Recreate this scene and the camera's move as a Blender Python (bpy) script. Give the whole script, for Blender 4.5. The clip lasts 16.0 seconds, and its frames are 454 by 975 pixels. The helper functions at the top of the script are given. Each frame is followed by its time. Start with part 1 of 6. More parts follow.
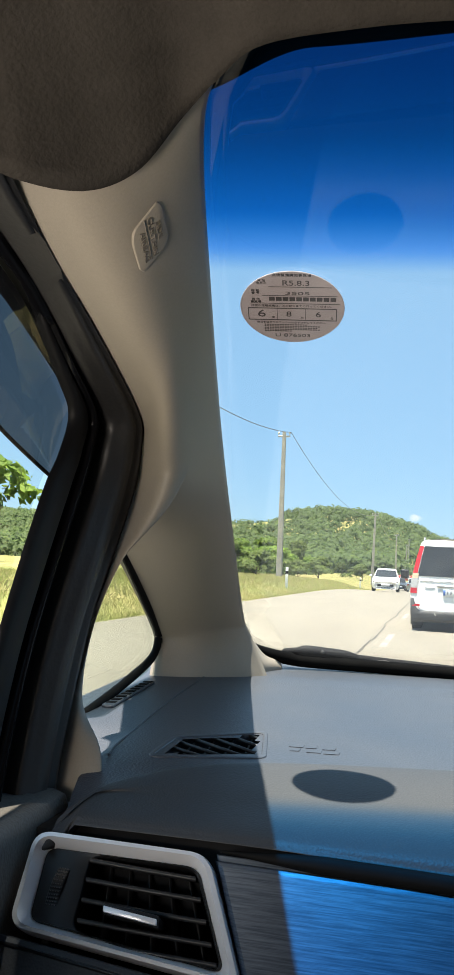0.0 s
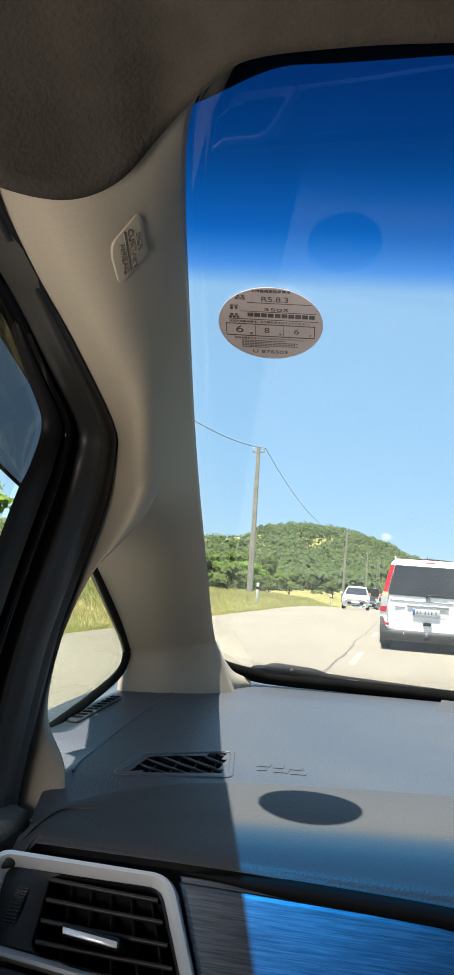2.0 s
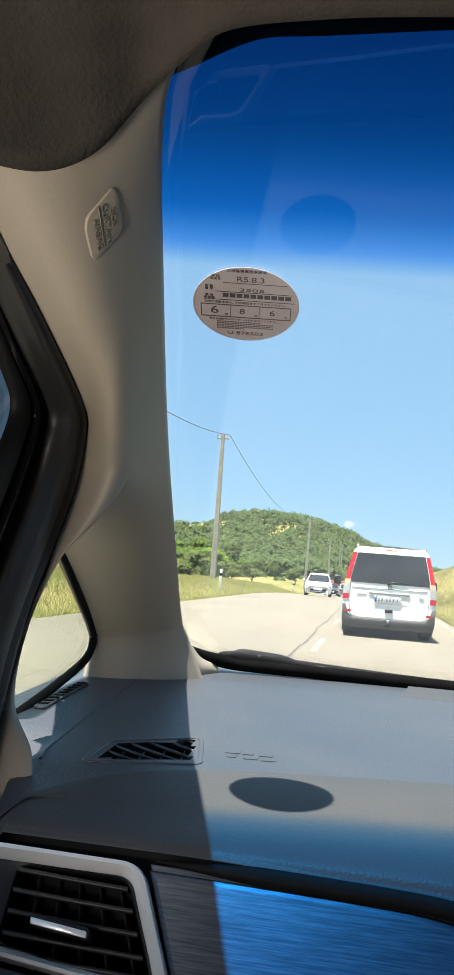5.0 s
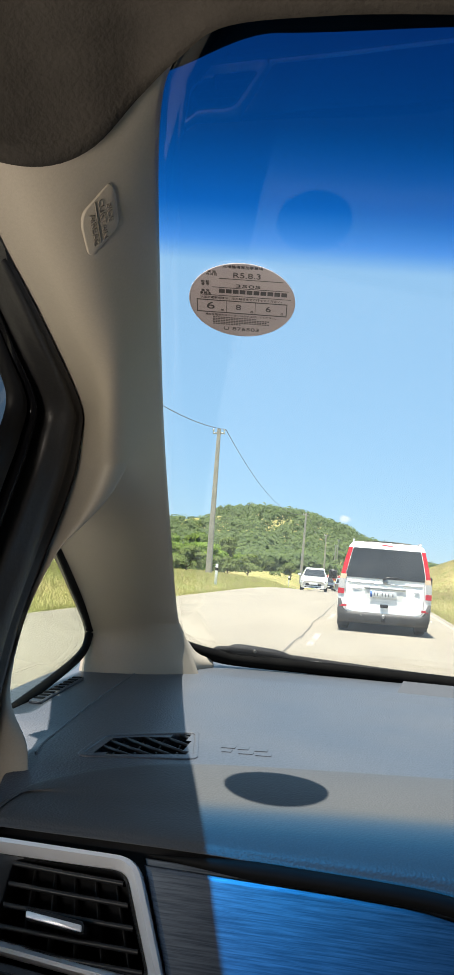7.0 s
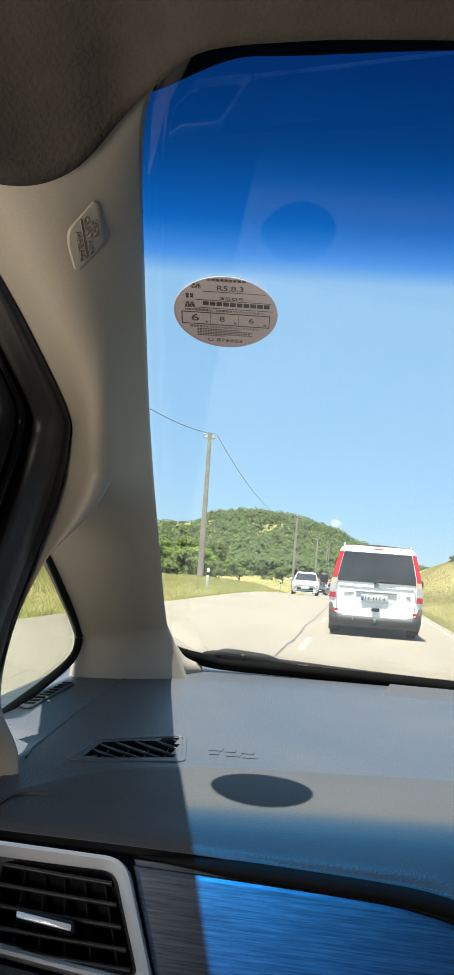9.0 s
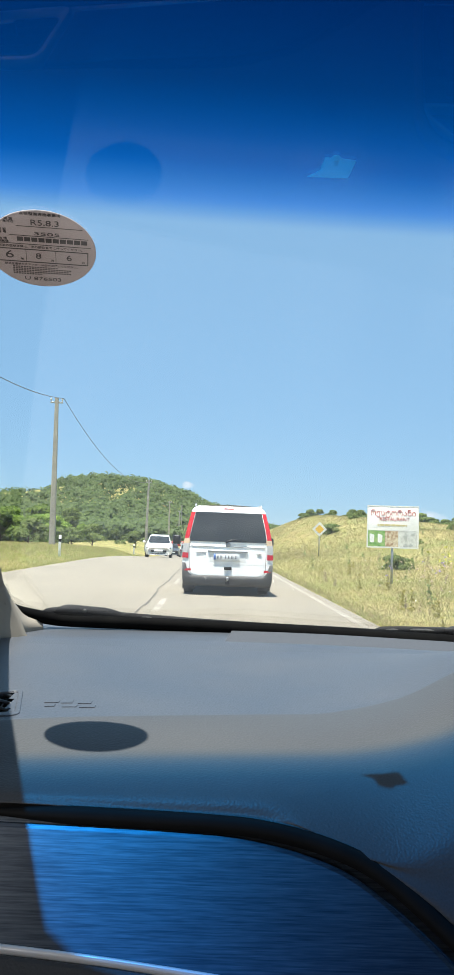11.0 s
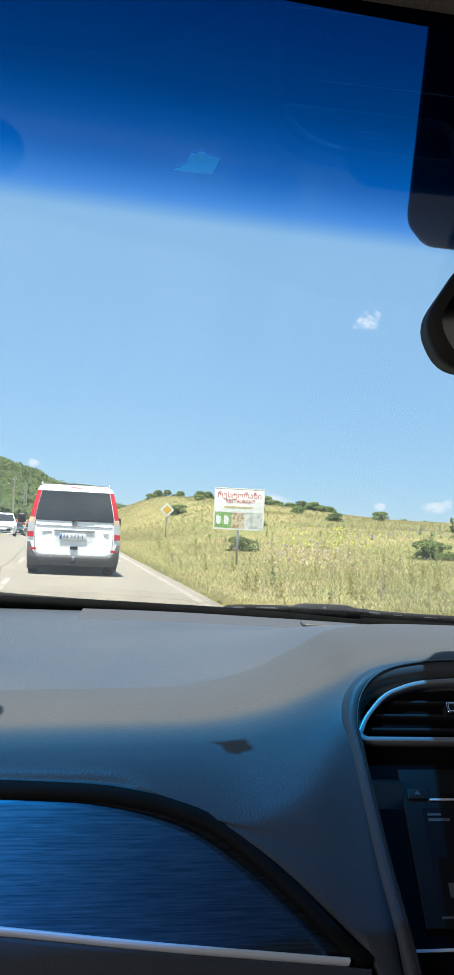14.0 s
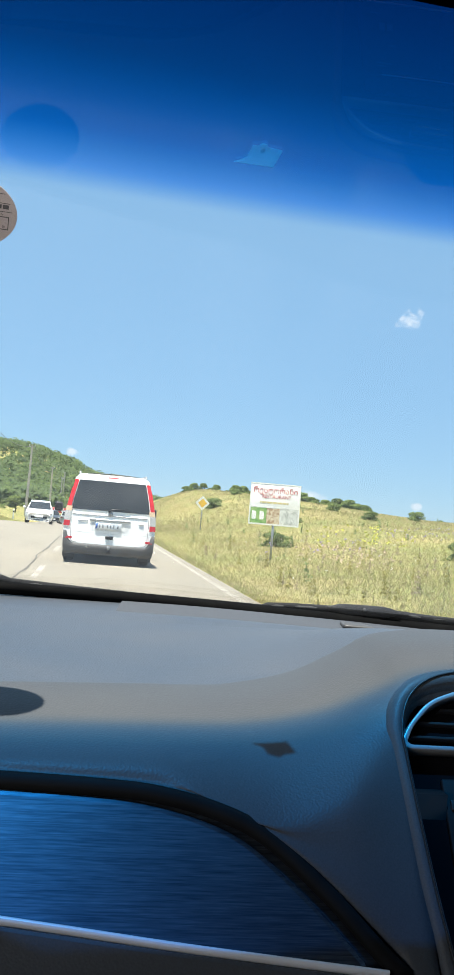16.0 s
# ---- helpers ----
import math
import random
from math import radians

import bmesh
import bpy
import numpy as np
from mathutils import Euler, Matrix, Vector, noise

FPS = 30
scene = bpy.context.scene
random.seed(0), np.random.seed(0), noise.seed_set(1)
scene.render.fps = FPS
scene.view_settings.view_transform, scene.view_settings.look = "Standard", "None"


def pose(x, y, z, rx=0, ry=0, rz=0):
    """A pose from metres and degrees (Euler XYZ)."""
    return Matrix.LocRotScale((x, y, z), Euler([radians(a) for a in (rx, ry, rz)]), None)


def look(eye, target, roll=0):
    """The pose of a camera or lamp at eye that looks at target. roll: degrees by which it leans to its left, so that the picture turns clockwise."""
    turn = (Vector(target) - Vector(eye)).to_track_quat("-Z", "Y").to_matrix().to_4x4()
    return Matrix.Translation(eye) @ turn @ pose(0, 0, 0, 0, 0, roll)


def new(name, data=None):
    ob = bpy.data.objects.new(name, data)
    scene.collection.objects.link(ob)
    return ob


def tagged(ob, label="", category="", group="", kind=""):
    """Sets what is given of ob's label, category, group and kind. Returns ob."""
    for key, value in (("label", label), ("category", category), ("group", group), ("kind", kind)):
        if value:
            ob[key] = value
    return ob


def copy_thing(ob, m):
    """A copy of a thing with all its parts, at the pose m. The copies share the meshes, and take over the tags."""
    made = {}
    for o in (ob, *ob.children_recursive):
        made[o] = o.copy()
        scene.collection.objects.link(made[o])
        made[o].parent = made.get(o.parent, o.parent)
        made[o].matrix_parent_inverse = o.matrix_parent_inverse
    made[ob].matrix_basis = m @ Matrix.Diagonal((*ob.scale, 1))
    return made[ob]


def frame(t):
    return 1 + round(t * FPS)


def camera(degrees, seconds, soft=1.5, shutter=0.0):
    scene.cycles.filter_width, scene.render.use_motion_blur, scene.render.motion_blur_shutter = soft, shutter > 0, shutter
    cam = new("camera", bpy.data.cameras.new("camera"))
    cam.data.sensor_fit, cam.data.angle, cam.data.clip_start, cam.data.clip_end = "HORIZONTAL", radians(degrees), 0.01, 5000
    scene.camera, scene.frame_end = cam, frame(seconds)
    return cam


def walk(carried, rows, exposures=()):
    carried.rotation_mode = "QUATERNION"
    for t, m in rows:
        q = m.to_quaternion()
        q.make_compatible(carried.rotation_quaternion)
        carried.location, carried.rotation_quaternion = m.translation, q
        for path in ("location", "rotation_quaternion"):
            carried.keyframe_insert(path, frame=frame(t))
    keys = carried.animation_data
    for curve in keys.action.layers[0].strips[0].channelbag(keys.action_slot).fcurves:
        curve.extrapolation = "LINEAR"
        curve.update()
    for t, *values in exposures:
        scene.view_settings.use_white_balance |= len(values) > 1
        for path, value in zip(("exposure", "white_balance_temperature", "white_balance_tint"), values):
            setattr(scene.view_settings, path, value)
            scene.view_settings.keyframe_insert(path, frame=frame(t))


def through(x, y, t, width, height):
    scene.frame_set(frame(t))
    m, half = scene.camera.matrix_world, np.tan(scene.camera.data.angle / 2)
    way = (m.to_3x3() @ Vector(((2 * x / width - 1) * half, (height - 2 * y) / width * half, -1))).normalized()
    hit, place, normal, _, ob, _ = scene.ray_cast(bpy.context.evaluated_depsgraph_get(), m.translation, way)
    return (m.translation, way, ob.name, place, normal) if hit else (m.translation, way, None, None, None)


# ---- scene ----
cam = camera(26.98, 16.0)
PATH = [
    (0.0, pose(-0.0001, 0.0000, 1.1901, 94.53, -3.03, 12.55)),
    (0.5, pose(0.0026, 0.0005, 1.1930, 95.00, -3.67, 12.20)),
    (1.0, pose(0.0020, 0.0066, 1.1896, 95.44, -4.12, 11.91)),
    (1.5, pose(0.0010, 0.0056, 1.1926, 95.45, -4.47, 11.47)),
    (2.0, pose(-0.0016, 0.0054, 1.1916, 95.51, -4.37, 10.80)),
    (2.5, pose(-0.0065, 0.0068, 1.1925, 95.54, -4.37, 10.25)),
    (3.0, pose(0.0014, 0.0064, 1.1902, 95.23, -4.27, 10.00)),
    (3.5, pose(-0.0091, 0.0148, 1.1914, 94.84, -4.91, 9.86)),
    (4.0, pose(-0.0065, 0.0130, 1.1892, 94.82, -4.83, 9.46)),
    (4.5, pose(-0.0074, 0.0148, 1.1899, 94.83, -4.90, 9.07)),
    (5.0, pose(-0.0101, 0.0151, 1.1900, 94.87, -4.67, 8.57)),
    (7.5, pose(-0.0096, 0.0126, 1.1914, 94.54, -4.74, 8.27)),
    (8.0, pose(-0.0065, 0.0032, 1.1927, 94.98, -4.54, 8.21)),
    (8.5, pose(-0.0068, 0.0043, 1.1944, 95.18, -4.67, 8.27)),
    (9.0, pose(-0.0033, -0.0008, 1.1922, 94.88, -4.41, 7.80)),
    (9.5, pose(0.0013, 0.0157, 1.1875, 93.85, -3.74, 6.09)),
    (10.0, pose(0.0071, 0.0179, 1.1819, 92.95, -2.99, 3.19)),
    (12.5, pose(0.0184, -0.0080, 1.1770, 93.40, -1.70, -5.22)),
    (13.0, pose(0.0157, -0.0103, 1.1773, 92.86, -1.88, -7.20)),
    (13.5, pose(0.0179, -0.0135, 1.1721, 92.41, -2.33, -9.45)),
    (14.0, pose(0.0053, -0.0155, 1.1770, 92.37, -2.91, -10.29)),
    (14.5, pose(0.0060, -0.0146, 1.1768, 92.23, -3.56, -10.24)),
    (15.0, pose(0.0026, -0.0131, 1.1816, 92.44, -4.20, -9.25)),
    (15.5, pose(-0.0027, -0.0088, 1.1816, 92.12, -4.78, -9.19)),
    (16.0, pose(-0.0030, -0.0039, 1.1789, 91.90, -4.86, -8.18)),
]
walk(cam, PATH, ((0.0, 1.75, 6770, 10), (9.0, 1.73, 6770, 10), (9.5, 1.66, 6660, 10), (10.0, 1.51, 6620, 10), (12.5, 1.57, 6320, 10), (13.5, 1.58, 6340, 10), (14.5, 1.51, 6500, 10), (15.0, 1.74, 6380, 10), (16.0, 1.59, 6540, 10)))

# world, sun, exposure
EYE = 1.19                      # height of the eye point over the road
SUN = Vector((-0.137, -0.140, 1.0)).normalized()
world = bpy.data.worlds.new("world")
scene.world = world
world.use_nodes = True
wt = world.node_tree
wt.nodes.clear()
w_out = wt.nodes.new("ShaderNodeOutputWorld")
w_bg = wt.nodes.new("ShaderNodeBackground")
w_sky = wt.nodes.new("ShaderNodeTexSky")
w_sky.sky_type = "NISHITA"
w_sky.sun_disc = False
w_sky.sun_elevation = math.asin(SUN.z)
w_sky.sun_rotation = math.atan2(SUN.x, SUN.y)
w_sky.altitude = 2500
w_sky.air_density, w_sky.dust_density, w_sky.ozone_density = 1.0, 0.0, 1.2
w_bg.inputs["Strength"].default_value = 0.082
w_mix = wt.nodes.new("ShaderNodeMix")
w_mix.data_type = "RGBA"
w_mix.inputs[0].default_value = 0.75        # even summer haze over the clear sky
w_mix.inputs[7].default_value = (1.30, 2.50, 3.78, 1)
wt.links.new(w_sky.outputs[0], w_mix.inputs[6])
w_tc = wt.nodes.new("ShaderNodeTexCoord")
w_noise = wt.nodes.new("ShaderNodeTexNoise")
w_noise.inputs["Scale"].default_value, w_noise.inputs["Detail"].default_value = 70, 6
wt.links.new(w_tc.outputs["Generated"], w_noise.inputs["Vector"])
sky_now = w_mix.outputs[2]
# a few small fair-weather clouds: bearing, height, half width, half height in degrees
for az, el, wide, high in ((13.0, 1.75, 1.35, 0.55), (19.4, 1.6, 0.5, 0.3), (22.6, 1.9, 1.2, 0.45), (-1.4, 3.25, 0.5, 0.3), (18.3, 12.6, 0.9, 0.6), (26.5, 3.2, 1.0, 0.5)):
    a, e = radians(az), radians(el)
    sub = wt.nodes.new("ShaderNodeVectorMath")
    sub.operation = "SUBTRACT"
    sub.inputs[1].default_value = (math.sin(a) * math.cos(e), math.cos(a) * math.cos(e), math.sin(e))
    div = wt.nodes.new("ShaderNodeVectorMath")
    div.operation = "DIVIDE"
    div.inputs[1].default_value = (radians(wide), radians(wide) * 3, radians(high))
    ln = wt.nodes.new("ShaderNodeVectorMath")
    ln.operation = "LENGTH"
    add = wt.nodes.new("ShaderNodeMath")
    add.operation = "MULTIPLY_ADD"
    add.inputs[1].default_value = 2.6
    ramp = wt.nodes.new("ShaderNodeMapRange")
    ramp.inputs["From Min"].default_value, ramp.inputs["From Max"].default_value = 2.15, 1.55
    ramp.inputs["To Max"].default_value = 0.75
    mx = wt.nodes.new("ShaderNodeMix")
    mx.data_type = "RGBA"
    mx.inputs[7].default_value = (4.6, 4.9, 5.3, 1)
    wt.links.new(w_tc.outputs["Generated"], sub.inputs[0])
    wt.links.new(sub.outputs[0], div.inputs[0])
    wt.links.new(div.outputs[0], ln.inputs[0])
    wt.links.new(w_noise.outputs["Fac"], add.inputs[0])
    wt.links.new(ln.outputs["Value"], add.inputs[2])
    wt.links.new(add.outputs[0], ramp.inputs["Value"])
    wt.links.new(ramp.outputs[0], mx.inputs[0])
    wt.links.new(sky_now, mx.inputs[6])
    sky_now = mx.outputs[2]
wt.links.new(sky_now, w_bg.inputs["Color"])
wt.links.new(w_bg.outputs[0], w_out.inputs["Surface"])
sun = new("sun", bpy.data.lights.new("sun", "SUN"))
sun.data.energy, sun.data.angle, sun.data.color = 5.0, radians(0.55), (1.0, 0.95, 0.87)
sun.matrix_world = look(SUN * 60, (0, 0, 0))
# daylight that comes in at the front passenger's side window
side_light = new("side_window_light", bpy.data.lights.new("side_window_light", "AREA"))
side_light.data.shape, side_light.data.size, side_light.data.size_y = "RECTANGLE", 0.40, 0.10
side_light.data.energy, side_light.data.color = 1.85, (1.0, 0.88, 0.82)
s_up = Vector((0.41, 0.43, 0.80)).normalized()
s_side = s_up.cross(Vector((0, 1, 0))).normalized()
s_mat = Matrix((s_side.cross(s_up), s_side, s_up)).transposed() @ Matrix.Rotation(math.pi, 3, "X")
side_light.matrix_world = Matrix.Translation((-0.365, 0.14, EYE - 0.130)) @ s_mat.to_4x4()


# ---- materials ----
def mat(name, col, rough=0.6, metal=0.0, col2=None, scale=8.0, stretch=(1, 1, 1), detail=4.0, contrast=(0.3, 0.7),
        fine=0.0, fine_scale=200.0, bump=0.0, bump_scale=300.0, bump_kind="noise", spec=0.5, coat=0.0, emit=0.0, rvar=0.0):
    """Principled surface: two colours mixed by a broad noise, a fine grain over them, and relief."""
    m = bpy.data.materials.new(name)
    m.use_nodes = True
    nt = m.node_tree
    b = nt.nodes["Principled BSDF"]
    b.inputs["Base Color"].default_value = (*col, 1)
    b.inputs["Roughness"].default_value = rough
    b.inputs["Metallic"].default_value = metal
    b.inputs["Specular IOR Level"].default_value = spec
    b.inputs["Coat Weight"].default_value = coat
    b.inputs["Coat Roughness"].default_value = 0.06
    if emit:
        b.inputs["Emission Color"].default_value = (*col, 1)
        b.inputs["Emission Strength"].default_value = emit
    tc = nt.nodes.new("ShaderNodeTexCoord")
    mp = nt.nodes.new("ShaderNodeMapping")
    mp.inputs["Scale"].default_value = stretch
    nt.links.new(tc.outputs["Object"], mp.inputs["Vector"])
    last = None
    if col2 is not None:
        n = nt.nodes.new("ShaderNodeTexNoise")
        n.inputs["Scale"].default_value, n.inputs["Detail"].default_value = scale, detail
        r = nt.nodes.new("ShaderNodeMapRange")
        r.inputs["From Min"].default_value, r.inputs["From Max"].default_value = contrast
        mx = nt.nodes.new("ShaderNodeMix")
        mx.data_type = "RGBA"
        mx.inputs[6].default_value, mx.inputs[7].default_value = (*col, 1), (*col2, 1)
        nt.links.new(mp.outputs[0], n.inputs["Vector"])
        nt.links.new(n.outputs["Fac"], r.inputs["Value"])
        nt.links.new(r.outputs[0], mx.inputs[0])
        last = mx.outputs[2]
        if rvar:
            rr = nt.nodes.new("ShaderNodeMapRange")
            rr.inputs["To Min"].default_value, rr.inputs["To Max"].default_value = rough - rvar, rough + rvar
            nt.links.new(n.outputs["Fac"], rr.inputs["Value"])
            nt.links.new(rr.outputs[0], b.inputs["Roughness"])
    if fine:
        n = nt.nodes.new("ShaderNodeTexNoise")
        n.inputs["Scale"].default_value, n.inputs["Detail"].default_value = fine_scale, 3
        r = nt.nodes.new("ShaderNodeMapRange")
        r.inputs["From Min"].default_value, r.inputs["From Max"].default_value = 0.25, 0.75
        r.inputs["To Min"].default_value, r.inputs["To Max"].default_value = 1 - fine, 1 + fine
        mx = nt.nodes.new("ShaderNodeMix")
        mx.data_type, mx.blend_type = "RGBA", "MULTIPLY"
        mx.inputs[0].default_value = 1.0
        mx.inputs[6].default_value = (*col, 1)
        nt.links.new(mp.outputs[0], n.inputs["Vector"])
        nt.links.new(n.outputs["Fac"], r.inputs["Value"])
        if last:
            nt.links.new(last, mx.inputs[6])
        nt.links.new(r.outputs[0], mx.inputs[7])
        last = mx.outputs[2]
    if last:
        nt.links.new(last, b.inputs["Base Color"])
    if bump:
        if bump_kind == "voronoi":
            n = nt.nodes.new("ShaderNodeTexVoronoi")
            n.feature = "SMOOTH_F1"
            n.inputs["Scale"].default_value = bump_scale
            out = n.outputs["Distance"]
        else:
            n = nt.nodes.new("ShaderNodeTexNoise")
            n.inputs["Scale"].default_value, n.inputs["Detail"].default_value = bump_scale, 4
            out = n.outputs["Fac"]
        nt.links.new(mp.outputs[0], n.inputs["Vector"])
        bp = nt.nodes.new("ShaderNodeBump")
        bp.inputs["Strength"].default_value = 1.0
        bp.inputs["Distance"].default_value = bump
        nt.links.new(out, bp.inputs["Height"])
        nt.links.new(bp.outputs[0], b.inputs["Normal"])
    return m


def glass_mat(name, tint, gloss=0.03, rough=0.0):
    m = bpy.data.materials.new(name)
    m.use_nodes = True
    nt = m.node_tree
    nt.nodes.clear()
    out = nt.nodes.new("ShaderNodeOutputMaterial")
    tr = nt.nodes.new("ShaderNodeBsdfTransparent")
    gl = nt.nodes.new("ShaderNodeBsdfGlossy")
    lw = nt.nodes.new("ShaderNodeLayerWeight")
    lw.inputs["Blend"].default_value = 0.5
    pw = nt.nodes.new("ShaderNodeMath")
    pw.operation = "POWER"
    pw.inputs[1].default_value = 4.5
    fr = nt.nodes.new("ShaderNodeMath")
    fr.operation = "MULTIPLY_ADD"
    fr.inputs[1].default_value, fr.inputs[2].default_value = 0.9, gloss
    mx = nt.nodes.new("ShaderNodeMixShader")
    tr.inputs[0].default_value = (*tint, 1)
    gl.inputs["Roughness"].default_value = rough
    nt.links.new(lw.outputs["Facing"], pw.inputs[0])
    nt.links.new(pw.outputs[0], fr.inputs[0])
    nt.links.new(fr.outputs[0], mx.inputs[0])
    nt.links.new(tr.outputs[0], mx.inputs[1])
    nt.links.new(gl.outputs[0], mx.inputs[2])
    nt.links.new(mx.outputs[0], out.inputs["Surface"])
    return m


def shade_band_glass():
    """Windscreen glass: near clear below, deep blue shade band above."""
    m = glass_mat("windscreen_glass", (0.95, 0.97, 0.97), 0.05)
    nt = m.node_tree
    tr = next(n for n in nt.nodes if n.type == "BSDF_TRANSPARENT")
    tc = nt.nodes.new("ShaderNodeTexCoord")
    sep = nt.nodes.new("ShaderNodeSeparateXYZ")
    nt.links.new(tc.outputs["Object"], sep.inputs[0])
    ramp = nt.nodes.new("ShaderNodeMapRange")
    ramp.inputs["From Min"].default_value, ramp.inputs["From Max"].default_value = 0.195, 0.285
    nt.links.new(sep.outputs[2], ramp.inputs["Value"])
    cr = nt.nodes.new("ShaderNodeValToRGB")
    e = cr.color_ramp.elements
    e[0].position, e[0].color = 0.0, (0.95, 0.97, 0.97, 1)
    e[1].position, e[1].color = 1.0, (0.006, 0.195, 0.385, 1)
    for p, c in ((0.10, (0.93, 0.96, 0.97, 1)), (0.20, (0.45, 0.70, 0.94, 1)), (0.36, (0.08, 0.46, 0.75, 1)), (0.65, (0.012, 0.29, 0.50, 1))):
        k = e.new(p)
        k.color = c
    nt.links.new(ramp.outputs[0], cr.inputs[0])
    nt.links.new(cr.outputs[0], tr.inputs[0])
    return m


WINDSCREEN = shade_band_glass()
CLEAR = glass_mat("side_glass", (0.86, 0.9, 0.87), 0.03)
SMOKE = glass_mat("smoked_visor", (0.11, 0.115, 0.125), 0.03)
DASH = mat("dash_leather", (0.050, 0.052, 0.056), 0.46, col2=(0.058, 0.060, 0.063), scale=5, bump=0.00022, bump_scale=620, bump_kind="voronoi", spec=0.16, fine=0.12, fine_scale=900, rvar=0.05)
SHELF = mat("dash_shelf_plastic", (0.040, 0.048, 0.062), 0.44, col2=(0.054, 0.058, 0.067), scale=6, bump=0.0004, bump_scale=560, bump_kind="voronoi", spec=0.62, fine=0.15, fine_scale=700, rvar=0.05)
BLACK = mat("black_plastic", (0.012, 0.012, 0.013), 0.38, col2=(0.018, 0.018, 0.019), scale=20, bump=0.0001, bump_scale=900, spec=0.32)
GLOSSBLACK = mat("gloss_black", (0.004, 0.004, 0.005), 0.14, col2=(0.006, 0.006, 0.007), scale=9, spec=0.06)
RUBBER = mat("rubber_seal", (0.013, 0.0125, 0.0125), 0.48, col2=(0.020, 0.019, 0.019), scale=14, bump=0.0003, bump_scale=240, fine=0.15, fine_scale=300)
TRIM = mat("pillar_plastic", (0.262, 0.232, 0.190), 0.55, col2=(0.282, 0.250, 0.205), scale=6, bump=0.00012, bump_scale=1100, fine=0.05, fine_scale=600, spec=0.35)
# headliner cloth: beige taken far down to hold the shade under the roof
CLOTH = mat("headliner_cloth_shaded", (0.043, 0.038, 0.033), 0.95, col2=(0.035, 0.031, 0.027), scale=55, detail=6, bump=0.0007, bump_scale=330, fine=0.10, fine_scale=700, spec=0.1)
SATIN = mat("satin_silver", (0.86, 0.86, 0.88), 0.28, 0.25, col2=(0.78, 0.78, 0.79), scale=30, bump=0.00003, bump_scale=1500)
CHROME = mat("chrome", (0.80, 0.80, 0.82), 0.12, 1.0, col2=(0.72, 0.72, 0.74), scale=30)
BRUSHED = mat("brushed_panel", (0.068, 0.086, 0.112), 0.50, 0.95, col2=(0.165, 0.195, 0.235), scale=330, stretch=(0.10, 1, 3.2), detail=5, contrast=(0.28, 0.74), bump=0.00006, bump_scale=420, spec=0.3, fine=0.2, fine_scale=900)


def hairline(m, amount):
    """Brush lines that run across the car: the gloss spreads up and down from them."""
    b = m.node_tree.nodes["Principled BSDF"]
    tan = m.node_tree.nodes.new("ShaderNodeCombineXYZ")
    tan.inputs[0].default_value = 1.0
    b.inputs["Anisotropic"].default_value, b.inputs["Anisotropic Rotation"].default_value = amount, 0.25
    m.node_tree.links.new(tan.outputs[0], b.inputs["Tangent"])


hairline(BRUSHED, 0.85)
SEALBLACK = mat("seal_black", (0.003, 0.003, 0.0033), 0.8, col2=(0.005, 0.005, 0.005), scale=40, spec=0.03)
FRIT = mat("frit_black", (0.006, 0.006, 0.006), 0.65, col2=(0.009, 0.009, 0.009), scale=40, spec=0.06)


# ---- mesh helpers ----
def link(name, bm, material, parent=None, label="", smooth=True):
    me = bpy.data.meshes.new(name)
    bm.to_mesh(me)
    bm.free()
    if smooth:
        me.shade_smooth()
    ob = new(name, me)
    if material:
        me.materials.append(material)
    if parent is not None:
        ob.parent = parent
    if label:
        ob["label"] = label
    return ob


def part(name, bm, material, parent, label="", smooth=True):
    return link(name, bm, material, parent, label, smooth)


def thing(name, at, label, category, group="", kind=""):
    ob = new(name)
    ob.location = at
    return tagged(ob, label, category, group, kind)


def spl(pts, n):
    """n points along a smooth curve through pts."""
    p = [Vector(q) for q in pts]
    p = [2 * p[0] - p[1]] + p + [2 * p[-1] - p[-2]]
    m = len(p) - 3
    out = []
    for i in range(n):
        u = i * m / (n - 1)
        k = min(int(u), m - 1)
        t = u - k
        a, b, c, d = p[k:k + 4]
        out.append(0.5 * ((2 * b) + (c - a) * t + (2 * a - 5 * b + 4 * c - d) * t * t + (3 * b - a - 3 * c + d) * t ** 3))
    return out


def curve1(xs, ys):
    """A smooth function through (xs, ys)."""
    pts = spl([(x, y, 0) for x, y in zip(xs, ys)], 200)
    ax, ay = [q.x for q in pts], [q.y for q in pts]
    return lambda v: float(np.interp(v, ax, ay))


def sm(v, a=0.0, b=1.0):
    v = min(1, max(0, (v - a) / (b - a)))
    return v * v * (3 - 2 * v)


def sheet(rows, bm=None, closed=False):
    bm = bm or bmesh.new()
    vs = [[bm.verts.new(q) for q in r] for r in rows]
    for a, b in zip(vs, vs[1:]):
        n = len(a)
        for i in range(n if closed else n - 1):
            j = (i + 1) % n
            bm.faces.new((a[i], a[j], b[j], b[i]))
    return bm


def thick(ob, t, offset=-1.0):
    s = ob.modifiers.new("thickness", "SOLIDIFY")
    s.thickness, s.offset = t, offset
    return ob


